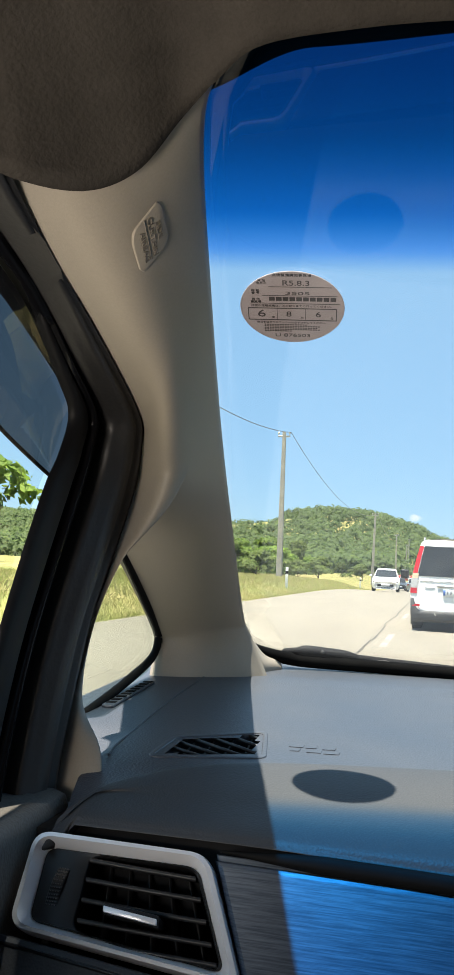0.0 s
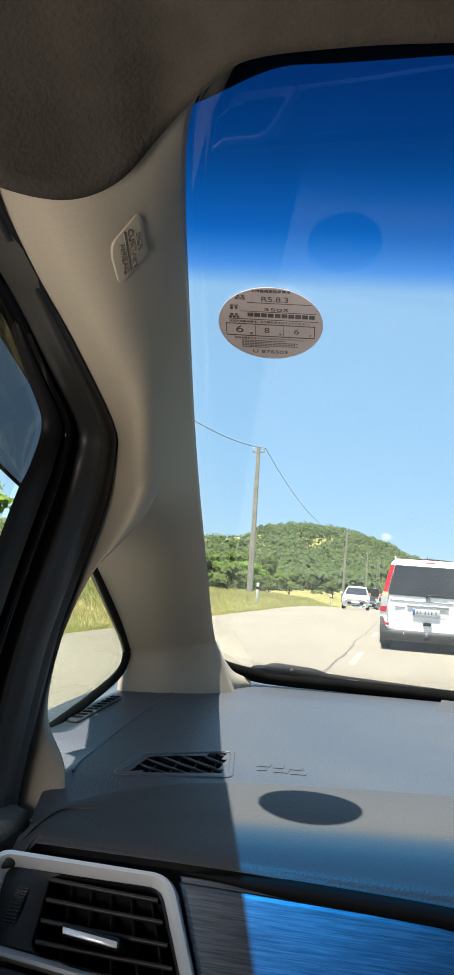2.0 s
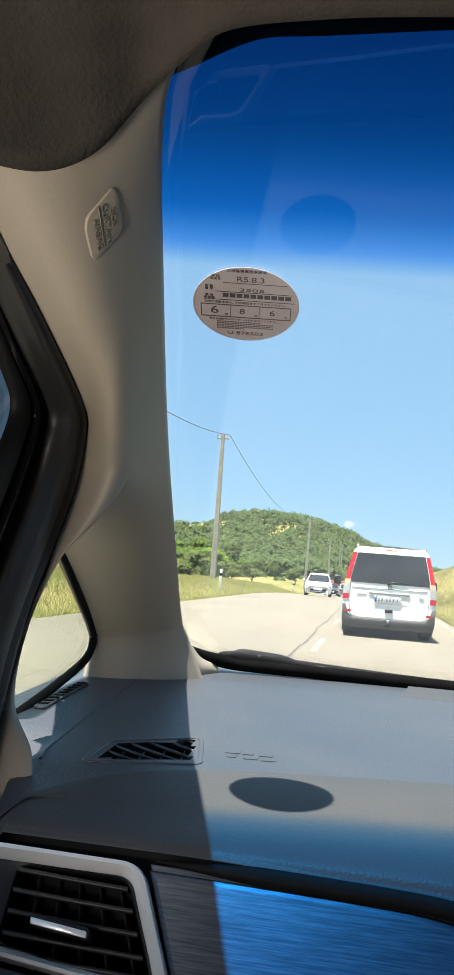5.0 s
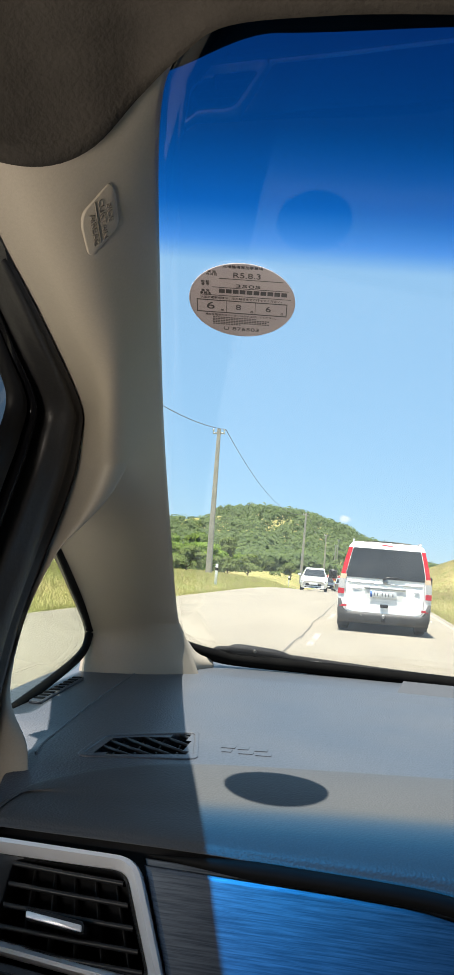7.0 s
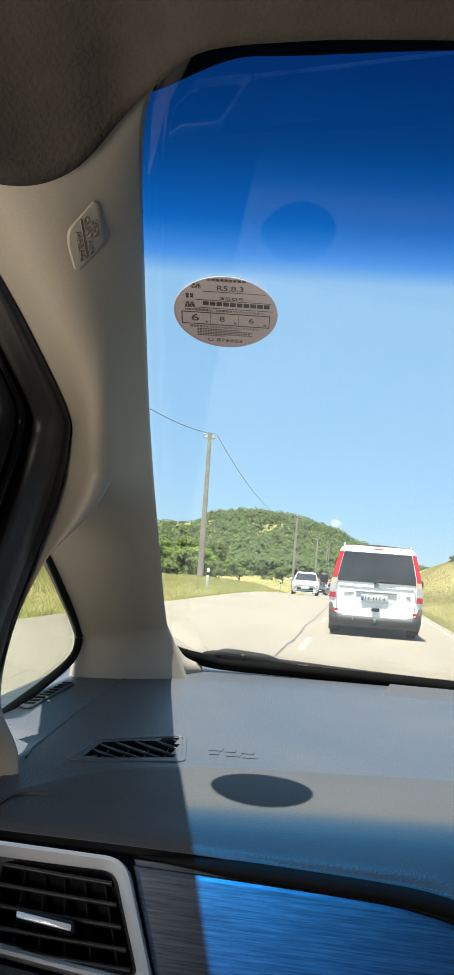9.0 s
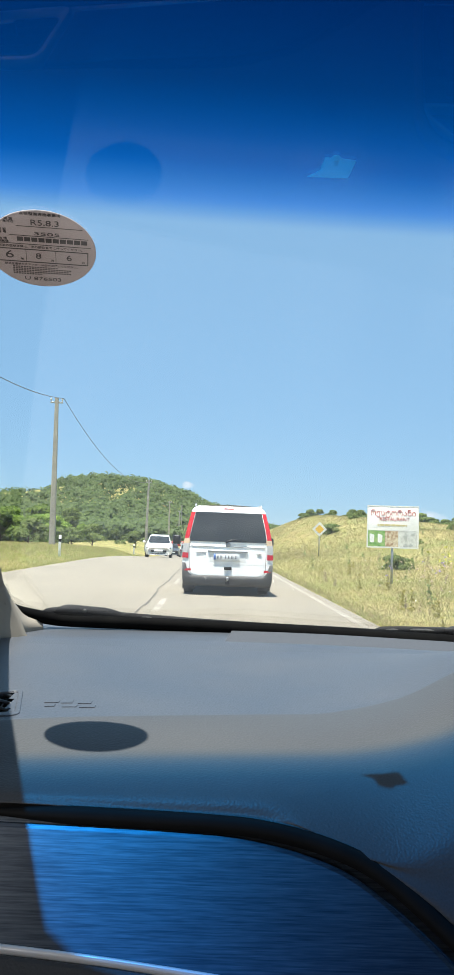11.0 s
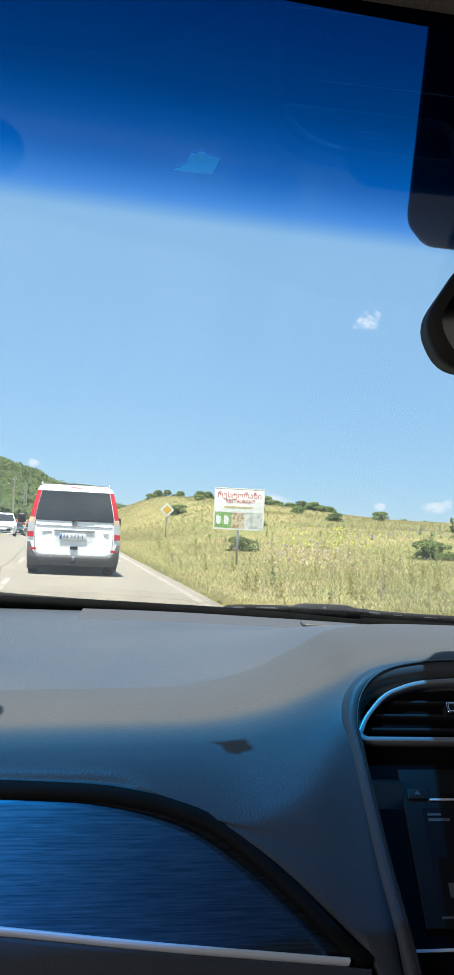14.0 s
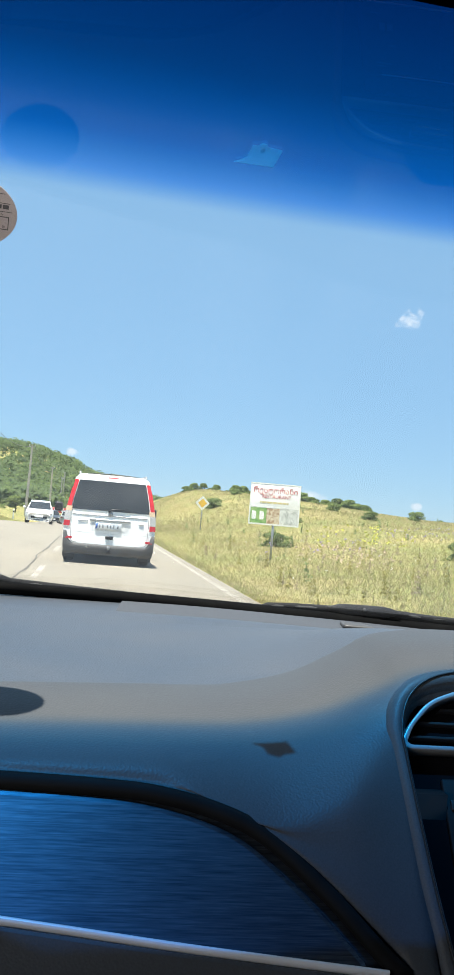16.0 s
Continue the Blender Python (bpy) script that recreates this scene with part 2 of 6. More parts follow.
def box(x0, x1, y0, y1, z0, z1, bevel=0.0, bm=None, seg=2):
    own = bmesh.new()
    bmesh.ops.create_cube(own, size=1)
    for v in own.verts:
        v.co = Vector(((x0 + x1) / 2 + v.co.x * (x1 - x0), (y0 + y1) / 2 + v.co.y * (y1 - y0), (z0 + z1) / 2 + v.co.z * (z1 - z0)))
    if bevel:
        bmesh.ops.bevel(own, geom=own.edges[:], offset=bevel, segments=seg, affect="EDGES", profile=0.5)
    if bm is None:
        return own
    me = bpy.data.meshes.new("tmp")
    own.to_mesh(me)
    own.free()
    bm.from_mesh(me)
    bpy.data.meshes.remove(me)
    return bm


def tube(pts, r, seg=8, bm=None, cap=True, flat=1.0):
    """A round bar along pts; r a number or one per point."""
    bm = bm or bmesh.new()
    p = [Vector(q) for q in pts]
    rows = []
    up = Vector((0, 0, 1))
    for i, q in enumerate(p):
        d = (p[min(i + 1, len(p) - 1)] - p[max(i - 1, 0)]).normalized()
        a = d.cross(up)
        if a.length < 1e-3:
            a = d.cross(Vector((0, 1, 0)))
        a.normalize()
        b = a.cross(d)
        rr = r[i] if isinstance(r, (list, tuple)) else r
        rows.append([q + (a * math.cos(2 * math.pi * k / seg) + b * flat * math.sin(2 * math.pi * k / seg)) * rr for k in range(seg)])
    vs = [[bm.verts.new(q) for q in row] for row in rows]
    for a, b in zip(vs, vs[1:]):
        for k in range(seg):
            bm.faces.new((a[k], a[(k + 1) % seg], b[(k + 1) % seg], b[k]))
    if cap:
        bm.faces.new(vs[0][::-1])
        bm.faces.new(vs[-1])
    return bm


def prism(outline, d0, d1, to3, bm=None, bevel=0.0):
    """An outline of (u, v) pushed from depth d0 to d1; to3(u, v, d) gives the place."""
    own = bmesh.new()
    a = [own.verts.new(to3(u, v, d0)) for u, v in outline]
    b = [own.verts.new(to3(u, v, d1)) for u, v in outline]
    n = len(a)
    own.faces.new(a[::-1])
    own.faces.new(b)
    for i in range(n):
        own.faces.new((a[i], a[(i + 1) % n], b[(i + 1) % n], b[i]))
    bmesh.ops.recalc_face_normals(own, faces=own.faces[:])
    if bevel:
        es = [e for e in own.edges if sum(v in b for v in e.verts) == 2]
        bmesh.ops.bevel(own, geom=es, offset=bevel, segments=2, affect="EDGES", profile=0.5)
    if bm is None:
        return own
    me = bpy.data.meshes.new("tmp")
    own.to_mesh(me)
    own.free()
    bm.from_mesh(me)
    bpy.data.meshes.remove(me)
    return bm


def rounded(pts, r, n=5):
    """A closed (u, v) outline with its corners rounded by r."""
    out = []
    m = len(pts)
    for i in range(m):
        p, a, b = Vector((*pts[i], 0)), Vector((*pts[i - 1], 0)), Vector((*pts[(i + 1) % m], 0))
        da, db = a - p, b - p
        ra = min(r, da.length * 0.45, db.length * 0.45)
        s, e = p + da.normalized() * ra, p + db.normalized() * ra
        for k in range(n + 1):
            t = k / n
            q = s * (1 - t) ** 2 + p * 2 * t * (1 - t) + e * t * t
            out.append((q.x, q.y))
    return out


def ring(outer, inner, d0, d1, to3, bevel=0.0):
    """A frame between two outlines of equal length, from depth d0 (back) to d1 (front)."""
    bm = bmesh.new()
    n = len(outer)
    loops = []
    for o, d in ((outer, d0), (outer, d1), (inner, d1), (inner, d0)):
        loops.append([bm.verts.new(to3(u, v, d)) for u, v in o])
    for a, b in zip(loops, loops[1:] + loops[:1]):
        for i in range(n):
            bm.faces.new((a[i], a[(i + 1) % n], b[(i + 1) % n], b[i]))
    bmesh.ops.recalc_face_normals(bm, faces=bm.faces[:])
    if bevel:
        fr = set(loops[1]) | set(loops[2])
        es = [e for e in bm.edges if (e.verts[0] in loops[1] and e.verts[1] in loops[1]) or (e.verts[0] in loops[2] and e.verts[1] in loops[2])]
        bmesh.ops.bevel(bm, geom=es, offset=bevel, segments=2, affect="EDGES", profile=0.5)
    return bm


AT = Vector((0, 0, EYE))        # cabin things are laid out round the eye point


# ---- cabin: windscreen ----
RAKE = math.tan(radians(26))
MID = 0.43                      # the car's middle line


def ws_y(x, z):
    return 1.3225 - (z + 0.115) / RAKE - 0.1 * (x - MID) ** 2


pillar_x = curve1([-0.16, -0.077, 0.04, 0.124, 0.207, 0.243, 0.263, 0.274, 0.30], [-0.235, -0.238, -0.210, -0.188, -0.164, -0.153, -0.143, -0.127, -0.09])


def glass_sheet(z0, z1, nz, inset, off=0.0):
    rows = []
    for i in range(nz + 1):
        z = z0 + (z1 - z0) * i / nz
        x0 = pillar_x(z) + inset
        x1 = 2 * MID - x0
        rows.append([(x0 + (x1 - x0) * k / 24, ws_y(x0 + (x1 - x0) * k / 24, z) - off, z) for k in range(25)])
    return rows


windscreen = tagged(link("window_1", sheet(glass_sheet(-0.20, 0.31, 24, -0.03)), WINDSCREEN), "raked car windscreen with a deep blue shade band", "windscreen", kind="structure")
windscreen.location = AT
thick(windscreen, 0.004, 1.0)
fx = [float(v) for v in np.linspace(-0.145, 2 * MID + 0.145, 280)]
rows = []
for k in (0, 1):
    rows.append([])
    for x in fx:
        z = 0.295 if k else 0.2835 - 0.0045 * sm(abs(x - MID), 0.38, 0.53) - 0.013 * sm(abs(x - MID), 0.505, 0.585)
        rows[-1].append(Vector((x, ws_y(x, z) - 0.003, z)))
frit = tagged(link("trim_frit", sheet(rows), FRIT), "black printed band along the glass edge", "trim", kind="structure")
frit.location = AT
base_line = [(-0.242, 1.225, -0.098), (-0.238, 1.262, -0.114), (-0.200, 1.292, -0.125), (-0.162, 1.304, -0.129), (-0.05, 1.318, -0.131), (0.053, 1.326, -0.134), (0.261, 1.355, -0.144), (0.626, 1.376, -0.158), (1.08, 1.32, -0.168)]
seal = tagged(link("trim_seal", tube(spl(base_line, 60), [min(0.0095, 0.0016 + 0.0013 * k) + 0.004 * sm(k, 32, 44) for k in range(60)], 8, flat=0.9), SEALBLACK), "black rubber windscreen base seal", "trim", kind="structure")
seal.location = AT

# ---- cabin: pillar trim, headliner, shell ----
W = [(-0.124, 0.485, 0.279), (-0.129, 0.494, 0.274), (-0.140, 0.513, 0.263), (-0.150, 0.553, 0.243), (-0.162, 0.625, 0.207), (-0.188, 0.793, 0.124), (-0.210, 0.963, 0.040), (-0.234, 1.165, -0.060), (-0.232, 1.205, -0.085), (-0.206, 1.225, -0.150)]
RIDGE = [(-0.2147, 0.492, 0.238), (-0.2175, 0.525, 0.219), (-0.2176, 0.618, 0.181), (-0.2200, 0.714, 0.140), (-0.232, 0.802, 0.079)]
SEAL_EDGE = [(-0.238, 0.440, 0.232), (-0.239, 0.472, 0.204), (-0.240, 0.535, 0.180), (-0.241, 0.620, 0.155), (-0.243, 0.729, 0.116), (-0.247, 0.753, 0.093), (-0.256, 0.765, 0.052), (-0.266, 0.748, -0.006), (-0.280, 0.742, -0.063), (-0.2875, 0.727, -0.1425), (-0.285, 0.705, -0.190)]
LIMB = [(-0.232, 0.802, 0.079), (-0.246, 0.798, 0.040), (-0.263, 0.768, -0.004), (-0.277, 0.748, -0.060), (-0.281, 0.744, -0.1175), (-0.255, 0.722, -0.152), (-0.246, 0.705, -0.188)]
W = [(x + 0.001, y - 0.007, z - 0.004) for x, y, z in W]
RIDGE = [(x * k, y * k, z * k) for (x, y, z), k in zip(RIDGE, (0.96, 0.925, 0.90, 0.895, 0.90))]
LIMB = [(x * k, y * k, z * k) for (x, y, z), k in zip(LIMB, (0.90, 0.925, 0.955, 0.985, 1, 1, 1))]
pillar = tagged(new("trim_pillar"), "beige grained plastic pillar trim", "trim", kind="structure")
pillar.location = AT


def arris(a, b, c, u):
    """Across the pillar from the glass edge a over the rounded ridge b to the seal c."""
    p, q = a.lerp(b, 0.72), b.lerp(c, 0.36)
    if u < 0.35:
        return a.lerp(p, u / 0.35)
    if u > 0.65:
        return q.lerp(c, (u - 0.65) / 0.35)
    t = (u - 0.35) / 0.3
    return p * (1 - t) ** 2 + b * 2 * t * (1 - t) + q * t * t


w_line, r_line, s_line, limb = spl(W, 201), spl(RIDGE, 101), spl(SEAL_EDGE, 201), spl(LIMB, 41)
QUARTER = [(-0.300, 0.83, 0.085), (-0.338, 0.935, 0.035), (-0.340, 1.05, -0.030), (-0.338, 1.135, -0.085), (-0.338, 1.150, -0.110), (-0.338, 1.135, -0.160)]
q_line = spl(QUARTER, 61)
a0, b0, c0 = w_line[117], r_line[100], s_line[112]


def trim_at(f, u):
    """A point of the upper pillar trim, f down its length and u across it."""
    return arris(w_line[int(f * 117)], r_line[int(f * 100)], s_line[int(f * 112)], u)


bm = bmesh.new()


def strip(a, b):
    for k in range(len(a) - 1):
        bm.faces.new((a[k], a[k + 1], b[k + 1], b[k]))


US = [k / 32 for k in range(33)]
last = None
for i in range(31):
    row = [trim_at(i / 30, u) for u in US]
    row = [bm.verts.new(q) for q in [row[0] + Vector((-0.010, 0.004, 0))] + row]
    if last:
        strip(last, row)
    last = row
fork = last
# the side face runs down beside the door seal as a limb
last = fork[12:]
for i, q in enumerate(limb[1:], 1):
    f = i / 40
    c = s_line[int(112 + 88 * f)]
    mid = (q + c) / 2 + Vector((0.006, -0.010, 0))
    w = sm(f, 0.0, 0.34)
    row = []
    for k in range(22):
        u = k / 21
        p = arris(a0, b0, c0, US[11 + k]) + (c - c0)
        row.append(p * (1 - w) + (q * (1 - u) ** 2 + mid * 2 * u * (1 - u) + c * u * u) * w)
    curl = [row[0] + Vector((-0.035, 0.03, -0.002)) * w, row[0] + Vector((-0.006, 0.006, 0)) * w]
    row = [bm.verts.new(p) for p in (curl if i > 2 else []) + row]
    strip(last, row[len(row) - len(last):])
    last = row
# the front face runs down as the main leg to the dash
last = fork[:18]
for i in range(1, 41):
    f = i / 40
    a = w_line[int(117 + 83 * f)]
    c = q_line[int(f * 60)]
    k1 = (a * 0.62 + c * 0.38) + Vector((0.020, -0.040, 0.0)) * (1 - 0.5 * f)
    w = sm(f, 0.0, 0.30)
    row = [a + Vector((-0.012, 0.006, 0))]
    for k in range(17):
        u = k / 16
        up = arris(a0, b0, c0, US[k]) + (a - a0)
        row.append(up * (1 - w) + (a * (1 - u) ** 2 + k1 * 2 * u * (1 - u) + c * u * u) * w)
    if i > 2:
        row.append(row[-1] + Vector((-0.006 * w - 0.002, 0.004, 0)))
    row = [bm.verts.new(p) for p in row]
    strip(last, row[:len(last)])
    last = row
part("moulding", bm, TRIM, pillar)
FOOT_GLASS = [(-0.236, 1.197, -0.095), (-0.231, 1.222, -0.100), (-0.221, 1.252, -0.119), (-0.205, 1.288, -0.130)]
FOOT_DASH = [(-0.2365, 1.195, -0.105), (-0.234, 1.200, -0.132), (-0.230, 1.215, -0.143), (-0.202, 1.284, -0.143)]
fa, fb = spl(FOOT_GLASS, 16), spl(FOOT_DASH, 16)
part("foot", sheet([[a + Vector((-0.008, 0.008, 0)), a, a.lerp(b, 0.5) + Vector((0.002, -0.004, 0)), b, b + Vector((-0.002, 0.002, -0.02))] for a, b in zip(fa, fb)]), TRIM, pillar, "flared foot of the pillar trim")

# headliner: its lower lip over the pillar, then the roof
LIP = [(-0.262, 0.30, 0.205), (-0.240, 0.425, 0.200), (-0.221, 0.456, 0.197), (-0.197, 0.483, 0.203), (-0.172, 0.492, 0.218), (-0.148, 0.490, 0.246), (-0.124, 0.474, 0.2590), (-0.098, 0.455, 0.2645), (-0.05, 0.452, 0.2680), (0.0, 0.454, 0.2700), (0.12, 0.464, 0.2735), (0.25, 0.468, 0.2755), (MID, 0.470, 0.2762), (0.70, 0.49, 0.29), (0.95, 0.47, 0.28), (1.10, 0.42, 0.22)]
lip = spl(LIP, 90)
rows = [[q + Vector((0, 0.018, 0.045)) for q in lip], [q + Vector((0, 0.006, 0.012)) for q in lip], lip]
for d, rise in ((0.006, 0.1), (0.03, 0.32), (0.07, 0.55), (0.13, 0.78), (0.22, 0.92), (0.4, 1.0), (0.9, 1.0), (1.6, 1.0), (2.3, 0.9)):
    rows.append([Vector((q.x + 0.10 * rise * (1 if q.x < -0.1 else (-1 if q.x > 0.96 else 0)) * min(1, abs(q.x - MID) - 0.5), q.y * (1 - 0.0) - d, q.z + (0.345 - 0.05 * ((q.x - MID) / 0.7) ** 2 - q.z) * rise)) for q in lip])
ceiling = tagged(link("ceiling", sheet(rows), CLOTH), "beige fabric headliner of the car roof, colour darkened for shade", "headliner", kind="structure")
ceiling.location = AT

# door frame, side glass, visor
DOOR_IN = [(-0.25, -0.9, 0.25), (-0.243, 0.10, 0.25)] + SEAL_EDGE
GLASS_EDGE = [(-0.285, -0.9, 0.215), (-0.283, 0.10, 0.215), (-0.283, 0.36, 0.213), (-0.284, 0.45, 0.205), (-0.285, 0.58, 0.177), (-0.285, 0.660, 0.130), (-0.285, 0.684, 0.108), (-0.286, 0.672, 0.076), (-0.288, 0.655, 0.050), (-0.294, 0.632, -0.010), (-0.300, 0.612, -0.075), (-0.305, 0.595, -0.150), (-0.307, 0.585, -0.22)]
d_in, g_ed = spl(DOOR_IN, 100), spl(GLASS_EDGE, 100)
door = tagged(new("door_1"), "closed front car door with black frame and rubber seal", "car door", kind="structure")
door.location = AT
ru, gap, ch, inner = [], [], [], []
for c, g in zip(d_in, g_ed):
    v = g - c
    out = Vector((-0.02, 0.012, 0))
    ru.append([c + out, c + v * 0.02 + Vector((0.004, -0.004, 0)), c + v * 0.10 + Vector((0.008, -0.007, 0)), c + v * 0.15 + Vector((0.0055, -0.004, 0)), c + v * 0.20 + Vector((0.009, -0.007, 0)), c + v * 0.33 + Vector((0.008, -0.006, 0)), c + v * 0.38 + Vector((0.004, -0.002, 0)), c + v * 0.42 + Vector((0.004, -0.003, 0)), c + v * 0.46, c + v * 0.50 + out * 0.7])
    gap.append([c + v * 0.46 + out * 0.5, c + v * 0.52 + out, c + v * 0.60 + out * 0.6])
    ch.append([c + v * 0.56 + out * 0.8, c + v * 0.60 + Vector((0.002, -0.004, 0)), c + v * 0.66 + Vector((0.003, -0.004, 0)), c + v * 0.70 + out * 0.3])
    inner.append([c + v * 0.68 + out * 0.4, c + v * 0.74 + Vector((0.002, -0.003, 0)), c + v * 0.88 + Vector((0.001, -0.002, 0)), g, g + g.normalized() * 0.02])
part("rubber_seal", sheet(ru), RUBBER, door, "brown-black rubber door seal")
part("seal_gap", sheet(gap), FRIT, door)
part("gloss_channel", sheet(ch), GLOSSBLACK, door)
part("window_frame", sheet(inner), mat("frame_black", (0.005, 0.005, 0.006), 0.55, col2=(0.008, 0.008, 0.009), scale=20, spec=0.2), door)
bm = box(-0.42, -0.266, -0.9, 0.70, -0.62, -0.177, 0.012)
part("door_pad", bm, mat("door_top_plastic", (0.105, 0.093, 0.082), 0.6, col2=(0.125, 0.111, 0.098), scale=9, bump=0.0004, bump_scale=420, bump_kind="voronoi", fine=0.2, fine_scale=500, spec=0.3), door, "grained brown-grey door top pad")
part("lock_pin", tube([(-0.262, 0.705, -0.19), (-0.262, 0.703, -0.177), (-0.262, 0.702, -0.173)], [0.004, 0.004, 0.0025], 10), BLACK, door, "small grey pin")
rows = [[g + Vector((-0.006, 0.004, 0)), Vector((g.x - 0.012, -0.85, g.z + 0.004))] for g in g_ed[4:]]
side_glass = tagged(link("window_2", sheet(rows), CLEAR), "lightly tinted front door window glass", "car window", kind="structure")
side_glass.location = AT
VISOR = [(-0.318, 0.750, 0.060), (-0.318, 0.697, 0.0732), (-0.318, 0.639, 0.0892), (-0.318, 0.57, 0.112), (-0.316, 0.40, 0.14), (-0.315, 0.1, 0.15), (-0.315, -0.8, 0.15)]
vl = spl(VISOR, 40)
top = spl([(-0.312, 0.760, 0.068), (-0.305, 0.74, 0.11), (-0.30, 0.66, 0.17), (-0.30, 0.52, 0.235), (-0.30, 0.1, 0.27), (-0.30, -0.8, 0.27)], 40)
visor = tagged(link("rain_visor", sheet([[a, (a + b) / 2 + Vector((-0.008, 0, 0)), b] for a, b in zip(vl, top)]), SMOKE), "smoked plastic rain visor over the door window", "rain visor")
visor.location = AT
part("edge", tube(vl, 0.0016, 6), FRIT, visor)

# quarter window between the pillar legs
q_out = rounded([(0.86, 0.055), (0.985, 0.010), (1.15, -0.092), (1.135, -0.135), (0.90, -0.165), (0.86, -0.12)], 0.03)
quarter = tagged(link("window_3", prism(q_out, -0.345, -0.341, lambda u, v, d: Vector((d, u, v))), CLEAR, smooth=False), "small fixed triangular quarter window", "car window", kind="structure")
quarter.location = AT
q_rim = spl([(-0.338, 0.975, 0.016), (-0.338, 1.07, -0.042), (-0.338, 1.138, -0.084), (-0.338, 1.146, -0.102), (-0.338, 1.120, -0.122), (-0.338, 1.02, -0.141), (-0.338, 0.90, -0.158)], 40)
q_seal = tagged(link("trim_quarter_seal", tube(q_rim, 0.0050, 8), FRIT), "black rubber seal of the quarter window", "trim", kind="structure")
q_seal.location = AT

# outer shell that closes the cabin; its unseen sheets and walls keep light out
BODY = mat("body_paint", (0.03, 0.035, 0.05), 0.3, col2=(0.035, 0.04, 0.055), scale=3, coat=0.5)
GREYCLOTH = mat("cabin_lining", (0.16, 0.145, 0.13), 0.9, col2=(0.12, 0.11, 0.10), scale=12, bump=0.0004, bump_scale=300)
shell = tagged(new("wall_car_body"), "dark painted car body shell around the cabin, with unseen light-blocking walls added", "car body", kind="structure")
shell.location = AT
part("roof_skin", box(-0.34, 1.20, -2.2, 0.40, 0.36, 0.385, 0.01), BODY, shell)
# unseen sheets, added outside the trim to stop sun leaking through its gaps
rows = []
for i in range(24):
    a = spl(W, 201)[int(i / 40 * 200)]
    c = spl(SEAL_EDGE, 201)[int(min(1, i / 40 * 1.0) * 200)] if i < 24 else q_line[int((i - 24) / 16 * 60)]
    rows.append([a + Vector((-0.022, 0.022, 0.006)), (a + c) / 2 + Vector((-0.03, 0.05, 0.03)), c + Vector((-0.075, 0.03, 0.02))])
part("pillar_sun_blocker", sheet(rows), BODY, shell)
rows = []
for i in range(21):
    a, c = w_line[int(112 + 88 * i / 20)], q_line[int(60 * i / 20)]
    rows.append([a + Vector((-0.020, 0.022, 0.006)), (a + c) / 2 + Vector((-0.015, 0.035, 0.02)), c * 1.02 + Vector((0.004, 0, 0.012))])
part("leg_sun_blocker", sheet(rows), BODY, shell)
# unseen plate, added only to block a sun patch on the dash shelf
part("gusset_sun_blocker", sheet([[(-0.300, 0.742, 0.118), (-0.248, 0.775, 0.122)], [(-0.325, 0.84, 0.10), (-0.246, 0.85, 0.11)], [(-0.355, 0.95, 0.075), (-0.248, 0.93, 0.095)]]), BODY, shell)
part("unseen_side_wall", box(-0.46, -0.42, -2.2, 1.4, -0.95, -0.19), BODY, shell)
# unseen walls, raised across side and rear windows to dim the cabin
part("unseen_side_wall", box(1.20, 1.24, -2.2, 1.4, -0.95, 0.12), GREYCLOTH, shell)
part("unseen_side_wall", box(-0.46, -0.42, -2.2, -0.75, -0.19, 0.36), GREYCLOTH, shell)
part("unseen_rear_wall", box(-0.46, 1.24, -2.25, -2.2, -0.95, 0.36), GREYCLOTH, shell)
part("floor_pan", box(-0.46, 1.24, -2.2, 1.4, -0.99, -0.95), GREYCLOTH, shell)
part("firewall", box(-0.42, 1.20, 1.34, 1.42, -0.95, -0.19), BODY, shell)
part("centre_post", box(1.16, 1.22, -0.75, -0.60, -0.16, 0.36, 0.02), GREYCLOTH, shell)
part("rear_post", box(1.10, 1.22, -2.2, -1.9, -0.16, 0.36, 0.02), GREYCLOTH, shell)
part("rear_post", box(-0.40, -0.26, -2.2, -1.9, -0.19, 0.36, 0.02), GREYCLOTH, shell)
rows = [[Vector((2 * MID - q.x, q.y, q.z)) for q in (a, (a + c) / 2 + Vector((-0.02, 0.0, 0)), c + Vector((-0.05, 0.0, 0)))] for a, c in zip(spl(W, 30), spl(SEAL_EDGE, 30))]
part("far_pillar", sheet(rows), TRIM, shell)

# ---- dashboard ----
dash = thing("dashboard", AT, "dark grey grained dashboard with blue brushed panel", "dashboard")
z_prof = curve1([0.55, 0.615, 0.620, 0.627, 0.640, 0.66, 0.715, 0.755, 0.87, 1.0, 1.22, 1.36], [-0.26, -0.1965, -0.190, -0.183, -0.1765, -0.1705, -0.1610, -0.1560, -0.1525, -0.1465, -0.1375, -0.1345])


rise_l = curve1([-0.4, -0.1, 0.08, 0.13, 0.18, 0.215, 0.231, 0.25, 0.284, 0.33, 0.44], [0, 0, 0, 0.003, 0.014, 0.030, 0.038, 0.049, 0.055, 0.0575, 0.0575])


def rise(x):
    return max(0.0, rise_l(min(x, 2 * MID - x)))


